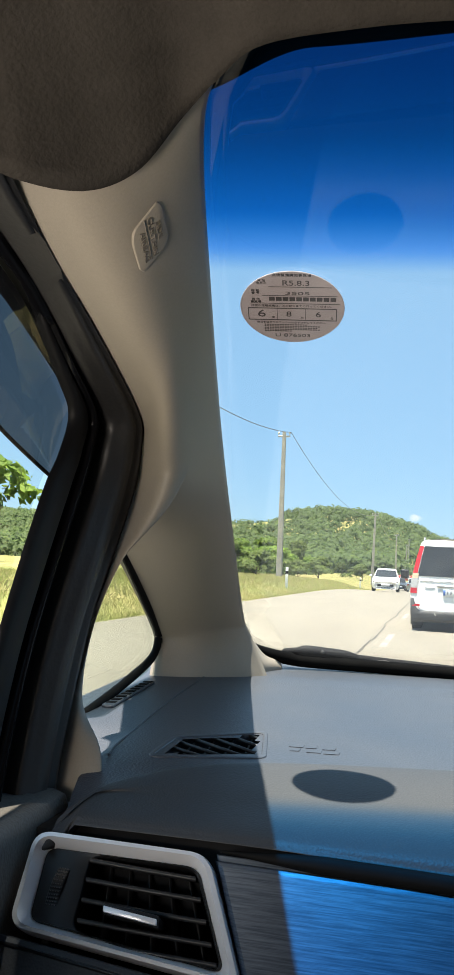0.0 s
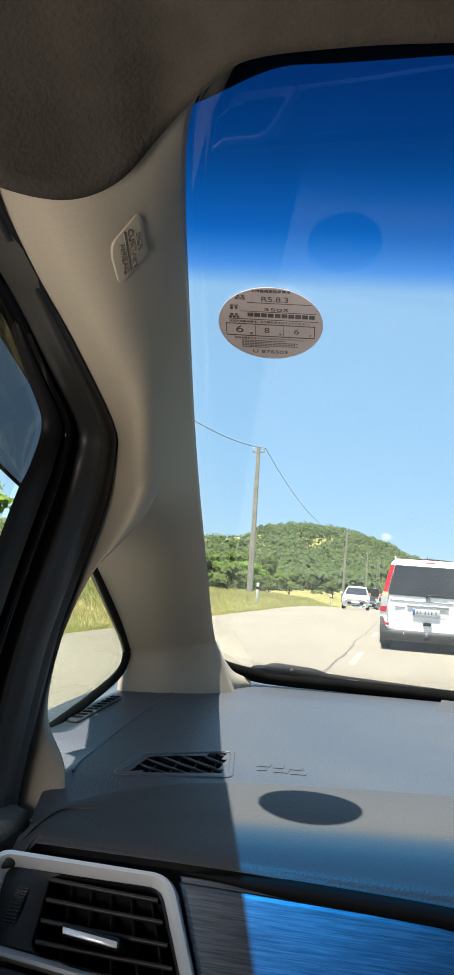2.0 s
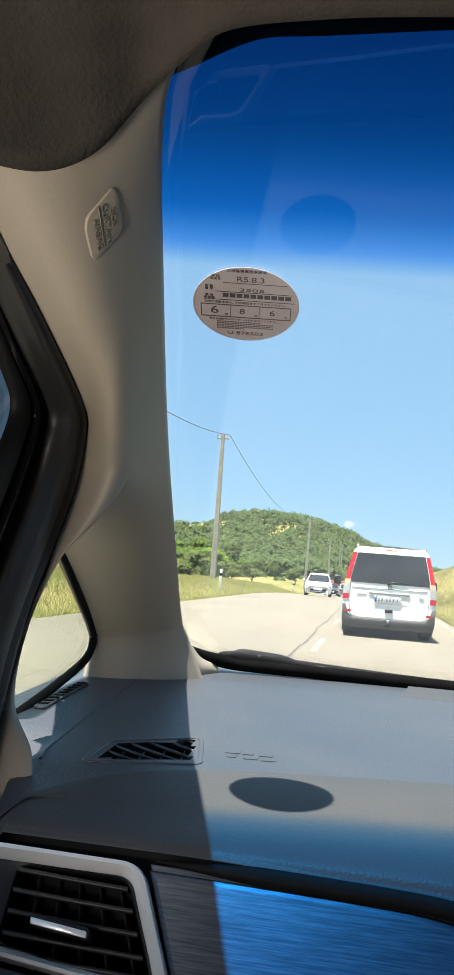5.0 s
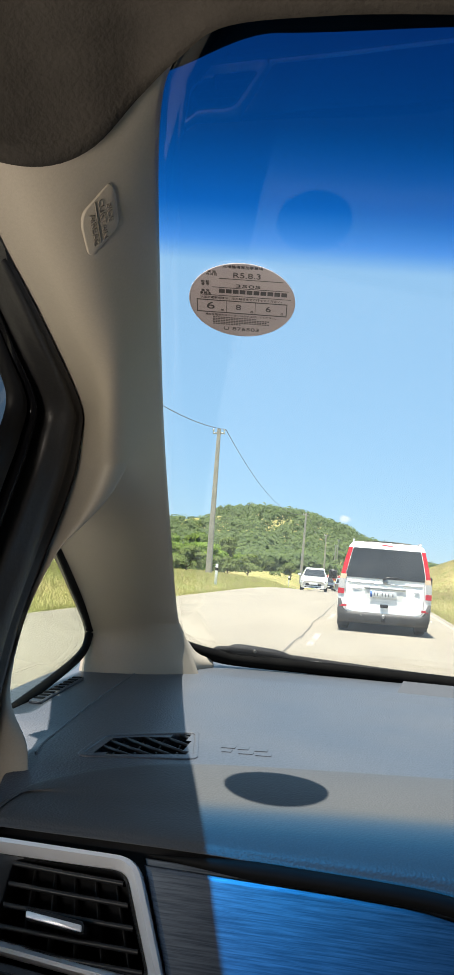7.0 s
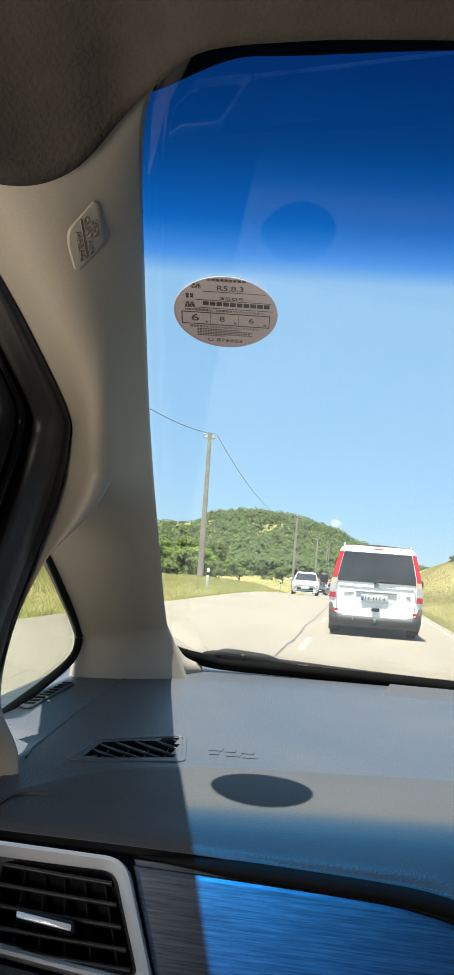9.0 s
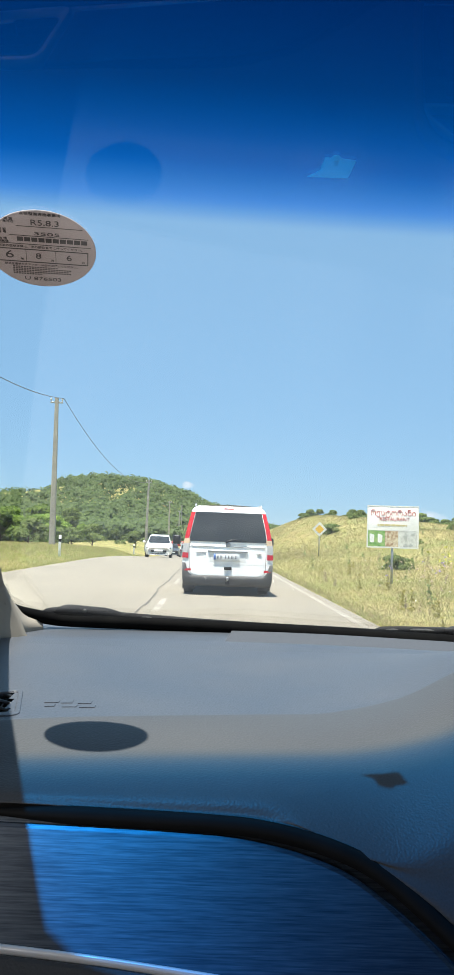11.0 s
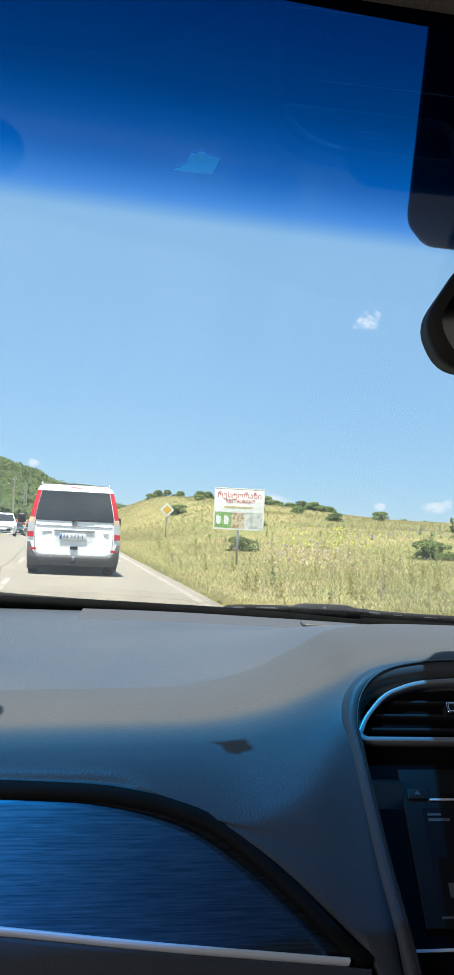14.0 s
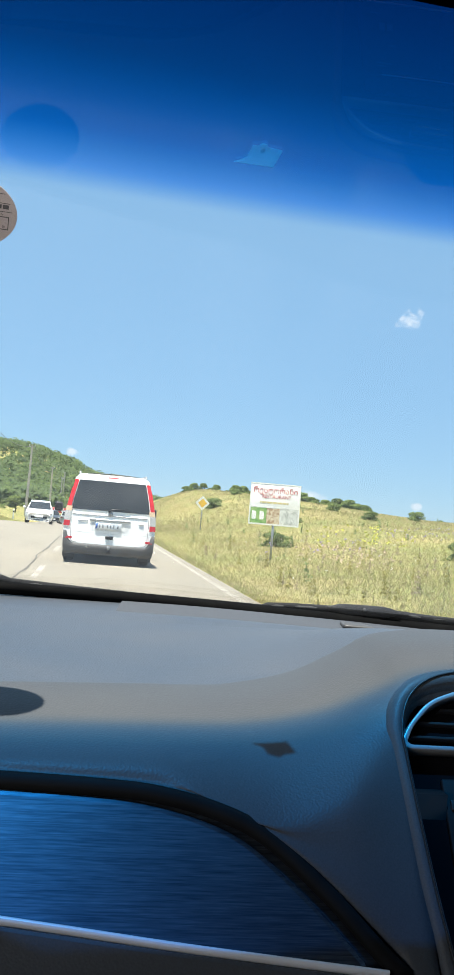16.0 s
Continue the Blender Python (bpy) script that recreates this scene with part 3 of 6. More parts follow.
def shelf_z(x, y):
    z = z_prof(max(y, 0.645)) - 0.004 + 0.9 * rise(x) * (1 - sm(y, 0.85, 1.22))
    if x < -0.20:
        z -= 0.22 * (-0.20 - x) * (1 - sm(y, 0.60, 0.75))
    z -= 1.0 * max(0.0, -0.264 - x) * (1 - sm(y, 0.76, 0.86))
    return z - 0.02 * sm(x, 0.1, 0.8) * sm(y, 1.0, 1.35)


crease = curve1([-0.250, -0.247, -0.240, -0.229, -0.205, -0.184, -0.112, 0.037, 0.10, 0.20, 0.30], [0.628, 0.636, 0.655, 0.682, 0.709, 0.726, 0.760, 0.795, 0.806, 0.820, 0.835])
xs = np.concatenate([np.linspace(-0.37, -0.12, 51), np.linspace(-0.11, 1.19, 90)])
rows = []
for k in range(49):
    t = k / 48
    row = []
    for x in xs:
        end = (float(np.interp(x, [-0.37, -0.285, -0.270, -0.262, -0.2495], [0.760, 0.742, 0.725, 0.690, 0.632])) if x < -0.2495 else crease(min(x, 0.3, 0.86 - x)) - 0.006) if x < 0.62 else 0.66
        y = 1.40 + (end - 1.40) * t
        row.append((x, y, shelf_z(x, y)))
    rows.append(row)
bm = sheet(rows)
hole = [(-0.216, 0.763), (-0.144, 0.790), (-0.157, 0.872), (-0.216, 0.824)]


def inside(x, y, poly):
    return all((poly[(i + 1) % 4][0] - p[0]) * (y - p[1]) - (poly[(i + 1) % 4][1] - p[1]) * (x - p[0]) > 0 for i, p in enumerate(poly))


bmesh.ops.delete(bm, geom=[f for f in bm.faces if inside(*f.calc_center_median().xy, hole)], context="FACES")
part("upper_shelf", bm, SHELF, dash, "matt grained upper dash shelf")
z_low = curve1([-0.26, -0.10, -0.02, 0.060, 0.108, 0.150, 0.189, 0.217, 0.250, 0.45], [-0.1825, -0.1832, -0.187, -0.190, -0.2005, -0.224, -0.253, -0.277, -0.31, -0.31])


def face_y(x, z):
    s = sm(x, 0.03, 0.12)
    t = sm(x, 0.18, 0.235)
    return (1 - s) * 0.621 + s * ((0.728 + 0.6 * z) * (1 - t) + (0.7725 + 0.75 * z) * t) + 0.03 * sm(x, 0.2345, 0.245)


def pad_col(x):
    yc = crease(x)
    up = rise(x)
    yl = 0.643 + 0.041 * sm(x, 0.05, 0.24)
    yl = min(yl, yc - 0.030)
    zt = lambda y: z_prof(max(y, 0.615)) + up
    zl, lo = zt(yl), z_low(x)
    lo = min(lo, zl - 0.006)
    f1 = zl - min(0.009, 0.6 * (zl - lo))
    rr = 0.032 * sm(x, 0.05, 0.15)
    if rr > 0.002:
        top, kink, low = (yl + rr, zt(yl + rr)), (yl - 0.012, zl - 0.002), (face_y(x, f1 - rr), f1 - rr)
        corner = [tuple((1 - u) ** 2 * p + 2 * u * (1 - u) * q + u * u * r for p, q, r in zip(top, kink, low)) for u in (0.3, 0.5, 0.7, 1.0)]
        f1 -= rr
    else:
        f1 = lo + 0.003
        top, kink, low = (yl + 0.022, zt(yl + 0.022)), (yl - 0.016, zl + 0.001), (face_y(x, f1) + 0.002, f1)
        corner = [tuple((1 - u) ** 2 * p + 2 * u * (1 - u) * q + u * u * r for p, q, r in zip(top, kink, low)) for u in (0.2, 0.4, 0.6, 0.8, 1.0)]
    pts = [(yc + 0.004, zt(yc) - 0.010), (yc, zt(yc) - 0.002), (yc - 0.10 * (yc - yl), zt(yc - 0.1 * (yc - yl)) + 0.0015), ((yc + yl) / 2, zt((yc + yl) / 2) + 0.002),
           (yl + max(rr * 1.1, 0.024, 0.12 * (yc - yl)), zt(yl + max(rr * 1.1, 0.024, 0.12 * (yc - yl))) + 0.0005), *corner, (face_y(x, (f1 + lo) / 2), (f1 + lo) / 2), (face_y(x, lo) + 0.001, lo), (face_y(x, lo) + 0.022, lo - 0.001)]
    return spl([(x, y, z) for y, z in pts], 46)


cols = [pad_col(x) for x in np.concatenate([np.linspace(-0.2495, -0.20, 14), np.linspace(-0.19, 0.2345, 46), np.linspace(0.24, 0.42, 16)])]
part("front_pad", sheet(cols), DASH, dash, "padded dark leather-grain dash front")
part("pad_crease", tube([(x, crease(x) + 0.003, z_prof(crease(x)) + rise(x) - 0.0035) for x in np.linspace(-0.246, 0.13, 50)], 0.0016, 6), BLACK, dash)

# lower body and glove box under the panel
part("lower_body", box(-0.30, 0.26, 0.632, 1.30, -0.62, -0.19), BLACK, dash)
FN = Vector((0, -1, 0.6)).normalized()


def face(u, v, d):
    """The sloped front of the dash; u, v as seen from the eye at 0.6 m."""
    return Vector((u, 0.6, v)) * (0.734 / (0.6 - 0.6 * v)) + FN * (d - 0.002)


strip_z = curve1([-0.12, -0.05, 0.0, 0.087, 0.204, 0.25], [-0.2625, -0.269, -0.275, -0.286, -0.2985, -0.303])
panel_top = curve1([-0.13, -0.04, 0.02, 0.055, 0.095, 0.128, 0.172, 0.216, 0.264], [-0.183, -0.185, -0.187, -0.190, -0.1995, -0.215, -0.251, -0.2935, -0.33])
out = [(x, panel_top(x)) for x in np.linspace(-0.131, 0.223, 36)] + [(x, strip_z(x) - 0.002) for x in np.linspace(0.223, -0.108, 14)]
panel = part("brushed_panel", prism(out, -0.002, 0.0, face, bevel=0.001), BRUSHED, dash, "brushed metallic blue-black decor panel", smooth=False)
out = [(x, panel_top(x + 0.010) - 0.0045) for x in np.linspace(-0.131, 0.198, 36)] + [(x, strip_z(x) - 0.002) for x in np.linspace(0.203, -0.108, 14)]
part("raised_field", prism(out, -0.002, 0.0060, face, bevel=0.0042), BRUSHED, panel, "raised brushed field", smooth=False)
# black tube standing for the shaded gap round the panel recess
part("panel_gap_shade", tube([face(x, panel_top(x) + 0.0012, 0.003) for x in np.linspace(-0.128, 0.228, 50)], [0.0008 + min(0.0052, 0.0006 * k) for k in range(50)], 8), FRIT, dash)
bm = sheet([[face(x, strip_z(x) + dz, dd) for x in np.linspace(-0.112, 0.214, 30)] for dd, dz in ((0.0, 0.0030), (0.008, 0.0022), (0.0095, 0.0), (0.008, -0.0026), (0.0, -0.0045))])
part("chrome_strip", bm, SATIN, dash, "thin satin chrome strip")
out = [(x, strip_z(x) - 0.004) for x in np.linspace(-0.26, 0.23, 20)] + [(0.25, -0.60), (-0.26, -0.60)]
part("glove_box", prism(out, -0.004, 0.010, face, bevel=0.003), DASH, dash, "dark grained glove box lid", smooth=False)

# side vent
vent = part("side_vent", prism([(-0.250, -0.186), (-0.136, -0.186), (-0.112, -0.260), (-0.262, -0.246)], -0.05, -0.045, face), FRIT, dash, "black louvred side air vent in a silver frame", smooth=False)
v_out = rounded([(-0.2505, -0.1835), (-0.1335, -0.1855), (-0.1085, -0.2645), (-0.266, -0.2475)], 0.013, 8)
v_in = rounded([(-0.2435, -0.1925), (-0.1415, -0.1935), (-0.1215, -0.2555), (-0.2535, -0.2405)], 0.008, 8)
v_mid = [(a[0] * 0.58 + b[0] * 0.42, a[1] * 0.58 + b[1] * 0.42) for a, b in zip(v_out, v_in)]
v_rim = [(a[0] * 0.90 + b[0] * 0.10, a[1] * 0.90 + b[1] * 0.10) for a, b in zip(v_out, v_in)]
frame_part = part("frame", sheet([[face(u, v, d) for u, v in o + o[:1]] for o, d in ((v_out, -0.006), (v_out, 0.007), (v_rim, 0.0115), (v_mid, 0.0125))]), SATIN, vent, "satin silver frame", smooth=False)
part("inner_chamfer", sheet([[face(u, v, d) for u, v in o + o[:1]] for o, d in ((v_mid, 0.0125), (v_in, 0.002), (v_in, -0.006))]), SATIN, frame_part, "sloped inner chamfer", smooth=False)
v_in2 = rounded([(-0.2135, -0.1945), (-0.1435, -0.1945), (-0.1235, -0.2545), (-0.2235, -0.2425)], 0.008, 8)
part("bezel", ring(v_in, v_in2, -0.03, 0.004, face, 0.001), BLACK, vent)


def v_side(z):
    f = (-0.1925 - z) / 0.062
    return -0.2135 - 0.010 * f, -0.1435 + 0.020 * f


for i, z in enumerate((-0.1985, -0.2110, -0.2240, -0.2372, -0.2490)):
    a, b = v_side(z)
    dz = -0.0025 * (1 if i else 0)
    bm = bmesh.new()
    rows = []
    for x, zz in ((a + 0.001, z + 0.001), ((a + b) / 2, z - 0.001), (b - 0.001, z - 0.0025)):
        rows.append([face(x, zz + h, d) for d, h in ((0.0052, 0.0), (0.0040, 0.0017), (-0.013, 0.0040), (-0.014, 0.0018), (0.0040, -0.0018))])
    part("slat", sheet(rows, closed=True), BLACK, vent)
for k in range(5):
    f = (k + 0.7) / 5.4
    bm = bmesh.new()
    at, bt = v_side(-0.195)
    ab, bb = v_side(-0.252)
    p, q = at + (bt - at) * f, ab + (bb - ab) * f
    rows = [[face(x + dx, z, d) for dx, d in ((-0.0007, -0.016), (0.0007, -0.016), (0.0007, -0.040), (-0.0007, -0.040))] for x, z in ((p, -0.195), (q, -0.252))]
    part("vane", sheet(rows, closed=True), BLACK, vent)
bm = prism(rounded([(-0.2000, -0.2245), (-0.1625, -0.2285), (-0.1625, -0.2360), (-0.2000, -0.2320)], 0.002), 0.0, 0.016, face, bevel=0.0015)
knob = part("slider", bm, BLACK, vent)
part("slider_face", prism(rounded([(-0.1990, -0.2272), (-0.1635, -0.2311), (-0.1635, -0.2352), (-0.1990, -0.2313)], 0.001), 0.0161, 0.0175, face, bevel=0.0006), SATIN, knob, "chrome slider face")
PLATEG = mat("vent_plate_plastic", (0.050, 0.047, 0.045), 0.5, col2=(0.060, 0.056, 0.053), scale=20, bump=0.00006, bump_scale=1200)
p_out = rounded([(-0.2395, -0.1955), (-0.2165, -0.1935), (-0.2310, -0.2425), (-0.2495, -0.2410)], 0.004)
w_hole = rounded([(-0.2338, -0.1980), (-0.2240, -0.1972), (-0.2358, -0.2358), (-0.2455, -0.2358)], 0.002)
plate = part("dial_plate", ring(p_out, w_hole, -0.012, 0.0030, face, 0.0006), PLATEG, vent, "grey-black dial plate")
part("dial_recess", prism(p_out, -0.016, -0.012, face), FRIT, plate, smooth=False)
W0, W1 = Vector((-0.2287, -0.1988)), Vector((-0.2408, -0.2350))
rows = []
for k in range(45):
    f = k / 44
    a = math.pi * (f * 0.92 + 0.04)
    c = W0.lerp(W1, 0.5 - 0.5 * math.cos(a))
    tooth = 0.0006 if k % 2 else 0.0
    rows.append([face(c.x + s, c.y, -0.004 + (0.0105 - (0.0008 if abs(s) > 0.004 else 0)) * math.sin(a) + tooth) for s in (-0.0042, -0.0037, 0, 0.0037, 0.0042)])
wheel = part("thumb_wheel", sheet(rows), BLACK, plate, smooth=False)
for k in range(3, 42, 2):
    for s in (-0.0026, -0.0009, 0.0009, 0.0026):
        a = math.pi * (k / 44 * 0.92 + 0.04)
        c = W0.lerp(W1, 0.5 - 0.5 * math.cos(a))
        d = -0.004 + 0.0105 * math.sin(a) + 0.0006
        if k == 3 and s == -0.0026:
            stud = part("stud", prism([(c.x + s - 0.0004, c.y - 0.0003), (c.x + s + 0.0004, c.y - 0.0003), (c.x + s + 0.0004, c.y + 0.0003), (c.x + s - 0.0004, c.y + 0.0003)], d - 0.0005, d + 0.0005, face), PLATEG, wheel, smooth=False)
            home = face(c.x + s, c.y, d)
        else:
            ob = new("stud", stud.data)
            ob.parent = wheel
            ob.location = face(c.x + s, c.y, d) - home
INKG = mat("icon_print", (0.022, 0.022, 0.022), 0.5, col2=(0.028, 0.028, 0.028), scale=50)
i_out = [(-0.2448, -0.2352), (-0.2405, -0.2352), (-0.2415, -0.2392), (-0.2458, -0.2392)]
i_in = [(-0.2443, -0.2357), (-0.2411, -0.2357), (-0.2420, -0.2387), (-0.2452, -0.2387)]
part("vent_icon", ring(i_out, i_in, 0.002, 0.0033, face), INKG, plate, smooth=False)
part("vent_icon", tube([face(-0.2412, -0.2357, 0.0032), face(-0.2452, -0.2387, 0.0032)], 0.0003, 4), INKG, plate)
for k in range(3):
    part("vent_icon", tube(spl([face(-0.2300 + 0.0022 * k, -0.1950, 0.0032), face(-0.2292 + 0.0022 * k, -0.1962, 0.0032), face(-0.2306 + 0.0022 * k, -0.1972, 0.0032), face(-0.2298 + 0.0022 * k, -0.1982, 0.0032)], 9), 0.0003, 4), INKG, plate)
out = [(-0.30, -0.27), (-0.27, -0.252), (-0.108, -0.270), (-0.108, -0.30), (-0.30, -0.30)]
part("stitched_lower_pad", prism(out, -0.02, 0.012, face, bevel=0.004), DASH, dash, smooth=False)
part("stitch_seam", tube([face(-0.272, -0.258, 0.012), face(-0.19, -0.2675, 0.012), face(-0.11, -0.2765, 0.012)], 0.0012, 6), BLACK, dash)


# defroster vent on the shelf (sloped parallelogram with slanted bars)
def on_shelf(u, v, d):
    return Vector((u, v, shelf_z(u, v) + d))


D_Q = [Vector((-0.222, 0.757)), Vector((-0.138, 0.789)), Vector((-0.153, 0.880)), Vector((-0.229, 0.824))]


def d_uv(s, t):
    """Along and across the defroster vent."""
    p = D_Q[0].lerp(D_Q[1], s).lerp(D_Q[3].lerp(D_Q[2], s), t)
    return p.x, p.y


d_out = rounded([d_uv(-0.05, -0.10), d_uv(1.05, -0.10), d_uv(1.05, 1.08), d_uv(0.04, 1.08)], 0.012)
d_in = rounded([d_uv(0.0, 0.0), d_uv(1.0, 0.0), d_uv(1.0, 1.0), d_uv(0.10, 1.0)], 0.008)
defrost = part("defroster_vent", ring(d_out, d_in, -0.016, 0.0012, on_shelf, 0.0006), SHELF, dash, "slatted black defroster vent")
part("well", prism(d_in, -0.022, -0.015, on_shelf), FRIT, defrost, smooth=False)
for k in range(-1, 5):
    s0, s1, t0, t1 = 0.06 + 0.2 * k, 0.06 + 0.2 * k + 0.62, 1.0, 0.0
    if s0 < 0.09:
        t0 = 1.0 - (0.09 - s0) / 0.62
        s0 = 0.09 - 0.09 * (1 - t0)
    if s1 > 1.0:
        t1 = (s1 - 1.0) / 0.62
        s1 = 1.0
    p, q = d_uv(s0, t0), d_uv(s1, t1)
    part("bar", tube([(*v, shelf_z(*v) - 0.0015) for v in (p, q)], 0.0016, 6), BLACK, defrost)
for s in (0.22, 0.42, 0.62, 0.82):
    part("bar", tube([(*v, shelf_z(*v) - 0.0050) for v in (d_uv(s, 0.02), d_uv(s + 0.06, 0.98))], 0.0009, 5), BLACK, defrost)

part("shelf_seam", tube([on_shelf(x, y, 0.0004) for x, y, _ in spl([(-0.281, 1.19, 0), (-0.2755, 0.977, 0), (-0.2635, 0.80, 0), (-0.256, 0.745, 0)], 40)], 0.0009, 6), SHELF, dash)

# small demister slots beside the quarter window
dem = part("demister", prism(rounded([(-0.331, 0.93), (-0.318, 0.93), (-0.322, 1.09), (-0.333, 1.09)], 0.004), 0.0, 0.0030, on_shelf, bevel=0.001), SHELF, dash, "slim demister grille")
for k in range(9):
    y = 0.945 + k * 0.0165
    x = -0.3248 - 0.003 * (y - 0.93) / 0.16
    part("slot", prism([(x - 0.0045, y - 0.004), (x + 0.0045, y - 0.001), (x + 0.0045, y + 0.006), (x - 0.0045, y + 0.003)], 0.0, 0.0038, on_shelf), FRIT, dem, smooth=False)

# defroster strip along the glass: a raised lip, and behind it the grille with its end wall
LIP_Y = 1.195
rows = [[on_shelf(x, LIP_Y + dy, dz) for x in np.linspace(-0.20, 1.04, 60)] for dy, dz in ((-0.050, -0.0008), (-0.020, 0.0016), (0.0, 0.0030), (0.006, 0.0024), (0.010, -0.002))]
part("shelf_lip", sheet(rows), SHELF, dash, "raised rear lip of the dash shelf")
GRILLE = mat("grille_mesh", (0.052, 0.056, 0.065), 0.7, col2=(0.030, 0.032, 0.037), scale=700, detail=1, contrast=(0.4, 0.6))
rows = [[on_shelf(0.038 + 0.012 * t + (0.78 - 0.02 * t) * k / 60, 1.212 + 0.10 * t, 0.0040 * t - 0.0005) for k in range(61)] for t in np.linspace(0, 1, 8)]
part("defroster_strip", sheet(rows), GRILLE, dash, "grey defroster grille along the glass")
part("sensor_cap", prism(rounded([(0.345, 1.235), (0.392, 1.235), (0.385, 1.285), (0.352, 1.285)], 0.008), 0.0, 0.006, on_shelf, bevel=0.002), PLATEG, dash, "small domed light sensor")

# centre pod: sloped face with vent, gloss panel and screen
N = Vector((0, -1, 0.75)).normalized()
pod = lambda u, v, d: Vector((u, 0.7725 + 0.75 * v, v)) + N * d
left = [(0.240, -0.42), (0.237, -0.300), (0.229, -0.236), (0.2225, -0.170), (0.2215, -0.149), (0.230, -0.129), (0.250, -0.1155), (0.284, -0.109), (0.33, -0.1065)]
half = [(q.x, q.y) for q in spl([(u, v, 0) for u, v in left], 40)]
outline = half + [(2 * MID - u, v) for u, v in reversed(half)]
rows = []
for off, d in ((0.0, -0.10), (0.0, -0.02), (0.0005, -0.002), (0.003, 0.003), (0.007, 0.0045), (0.011, 0.003), (0.013, -0.003), (0.0135, -0.02)):
    row = []
    for i, (u, v) in enumerate(outline):
        a, b = outline[max(i - 1, 0)], outline[min(i + 1, len(outline) - 1)]
        t = Vector((b[0] - a[0], b[1] - a[1])).normalized()
        row.append(pod(u + t.y * off, v - t.x * off, d))
    rows.append(row)
part("pod_rim", sheet(rows), DASH, dash, "stitched padded rim of the centre pod")
seam = [pod(u + 0.0095, v - 0.004, 0.0048) for u, v in half]
part("rim_seam", tube(seam, 0.0009, 5), BLACK, dash)
part("gloss_panel", prism([(u + 0.012, v) for u, v in half if v < -0.10] + [(2 * MID - 0.26, -0.118), (2 * MID - 0.24, -0.42)], -0.022, -0.012, pod), GLOSSBLACK, dash, "gloss black centre panel", smooth=False)
c_l = [(0.2300, -0.1600), (0.2375, -0.1490), (0.2555, -0.1330), (0.282, -0.1245), (0.318, -0.1215), (0.42, -0.1215), (0.42, -0.1635), (0.2345, -0.1640)]
c_out = rounded(c_l, 0.02, 8)
c_in = rounded([(0.2350, -0.1595), (0.2410, -0.1500), (0.2580, -0.1352), (0.2834, -0.1274), (0.318, -0.1246), (0.417, -0.1246), (0.417, -0.1607), (0.2380, -0.1610)], 0.02, 8)
cvent = part("centre_vent", prism(c_out, -0.05, -0.045, pod), FRIT, dash, "chrome-rimmed louvred centre air vent", smooth=False)
part("frame", ring(c_out, c_in, -0.012, 0.0015, pod, 0.001), mat("grey_chrome", (0.27, 0.275, 0.285), 0.40, 0.4, col2=(0.24, 0.245, 0.255), scale=30), cvent, "satin chrome rim")
for x0, v in ((0.268, -0.1345), (0.250, -0.1435), (0.243, -0.1525)):
    part("slat", prism([(x0, v), (0.415, v + 0.001), (0.415, v - 0.0016), (x0 - 0.002, v - 0.0016)], -0.02, -0.007, pod, bevel=0.0005), BLACK, cvent, smooth=False)
slider = part("slider", prism(rounded([(0.306, -0.1385), (0.345, -0.1378), (0.345, -0.1440), (0.306, -0.1445)], 0.0015), -0.015, -0.001, pod, bevel=0.001), BLACK, cvent)
part("slider_rim", ring(rounded([(0.3055, -0.138), (0.3455, -0.1375), (0.3455, -0.1445), (0.3055, -0.1448)], 0.0015), rounded([(0.3072, -0.1393), (0.3440, -0.1388), (0.3440, -0.1430), (0.3072, -0.1433)], 0.001), -0.002, 0.0005, pod), CHROME, slider)
GREYP = mat("screen_surround", (0.009, 0.009, 0.0095), 0.45, col2=(0.012, 0.012, 0.0125), scale=20, spec=0.1)
SCREEN = mat("screen", (0.010, 0.010, 0.012), 0.25, col2=(0.013, 0.013, 0.016), scale=6, spec=0.2)
DIM = mat("screen_glyphs", (0.09, 0.095, 0.10), 0.3, col2=(0.08, 0.085, 0.09), scale=20)
unit = part("media_unit", prism(rounded([(0.2600, -0.1775), (0.47, -0.1775), (0.47, -0.2650), (0.2600, -0.2650)], 0.002), -0.012, -0.008, pod, bevel=0.001), GREYP, dash, "grey in-dash media unit with dark screen")
part("screen", prism([(0.2730, -0.2010), (0.46, -0.2010), (0.46, -0.2560), (0.2730, -0.2560)], -0.0082, -0.0074, pod), SCREEN, unit, "dark glossy screen", smooth=False)
part("disc_slot", prism([(0.288, -0.1925), (0.44, -0.1925), (0.44, -0.1945), (0.288, -0.1945)], -0.0082, -0.0072, pod), FRIT, unit, smooth=False)
part("slot_lip", prism([(0.280, -0.1955), (0.44, -0.1955), (0.44, -0.1965), (0.280, -0.1965)], -0.0082, -0.0070, pod), SATIN, unit, smooth=False)
btn = part("eject_button", prism(rounded([(0.2635, -0.1900), (0.2785, -0.1900), (0.2785, -0.1960), (0.2635, -0.1960)], 0.001), -0.0082, -0.0062, pod, bevel=0.0008), BLACK, unit)
part("eject_mark", prism([(0.2685, -0.1935), (0.2735, -0.1935), (0.2710, -0.1912)], -0.0062, -0.0058, pod), DIM, btn, smooth=False)
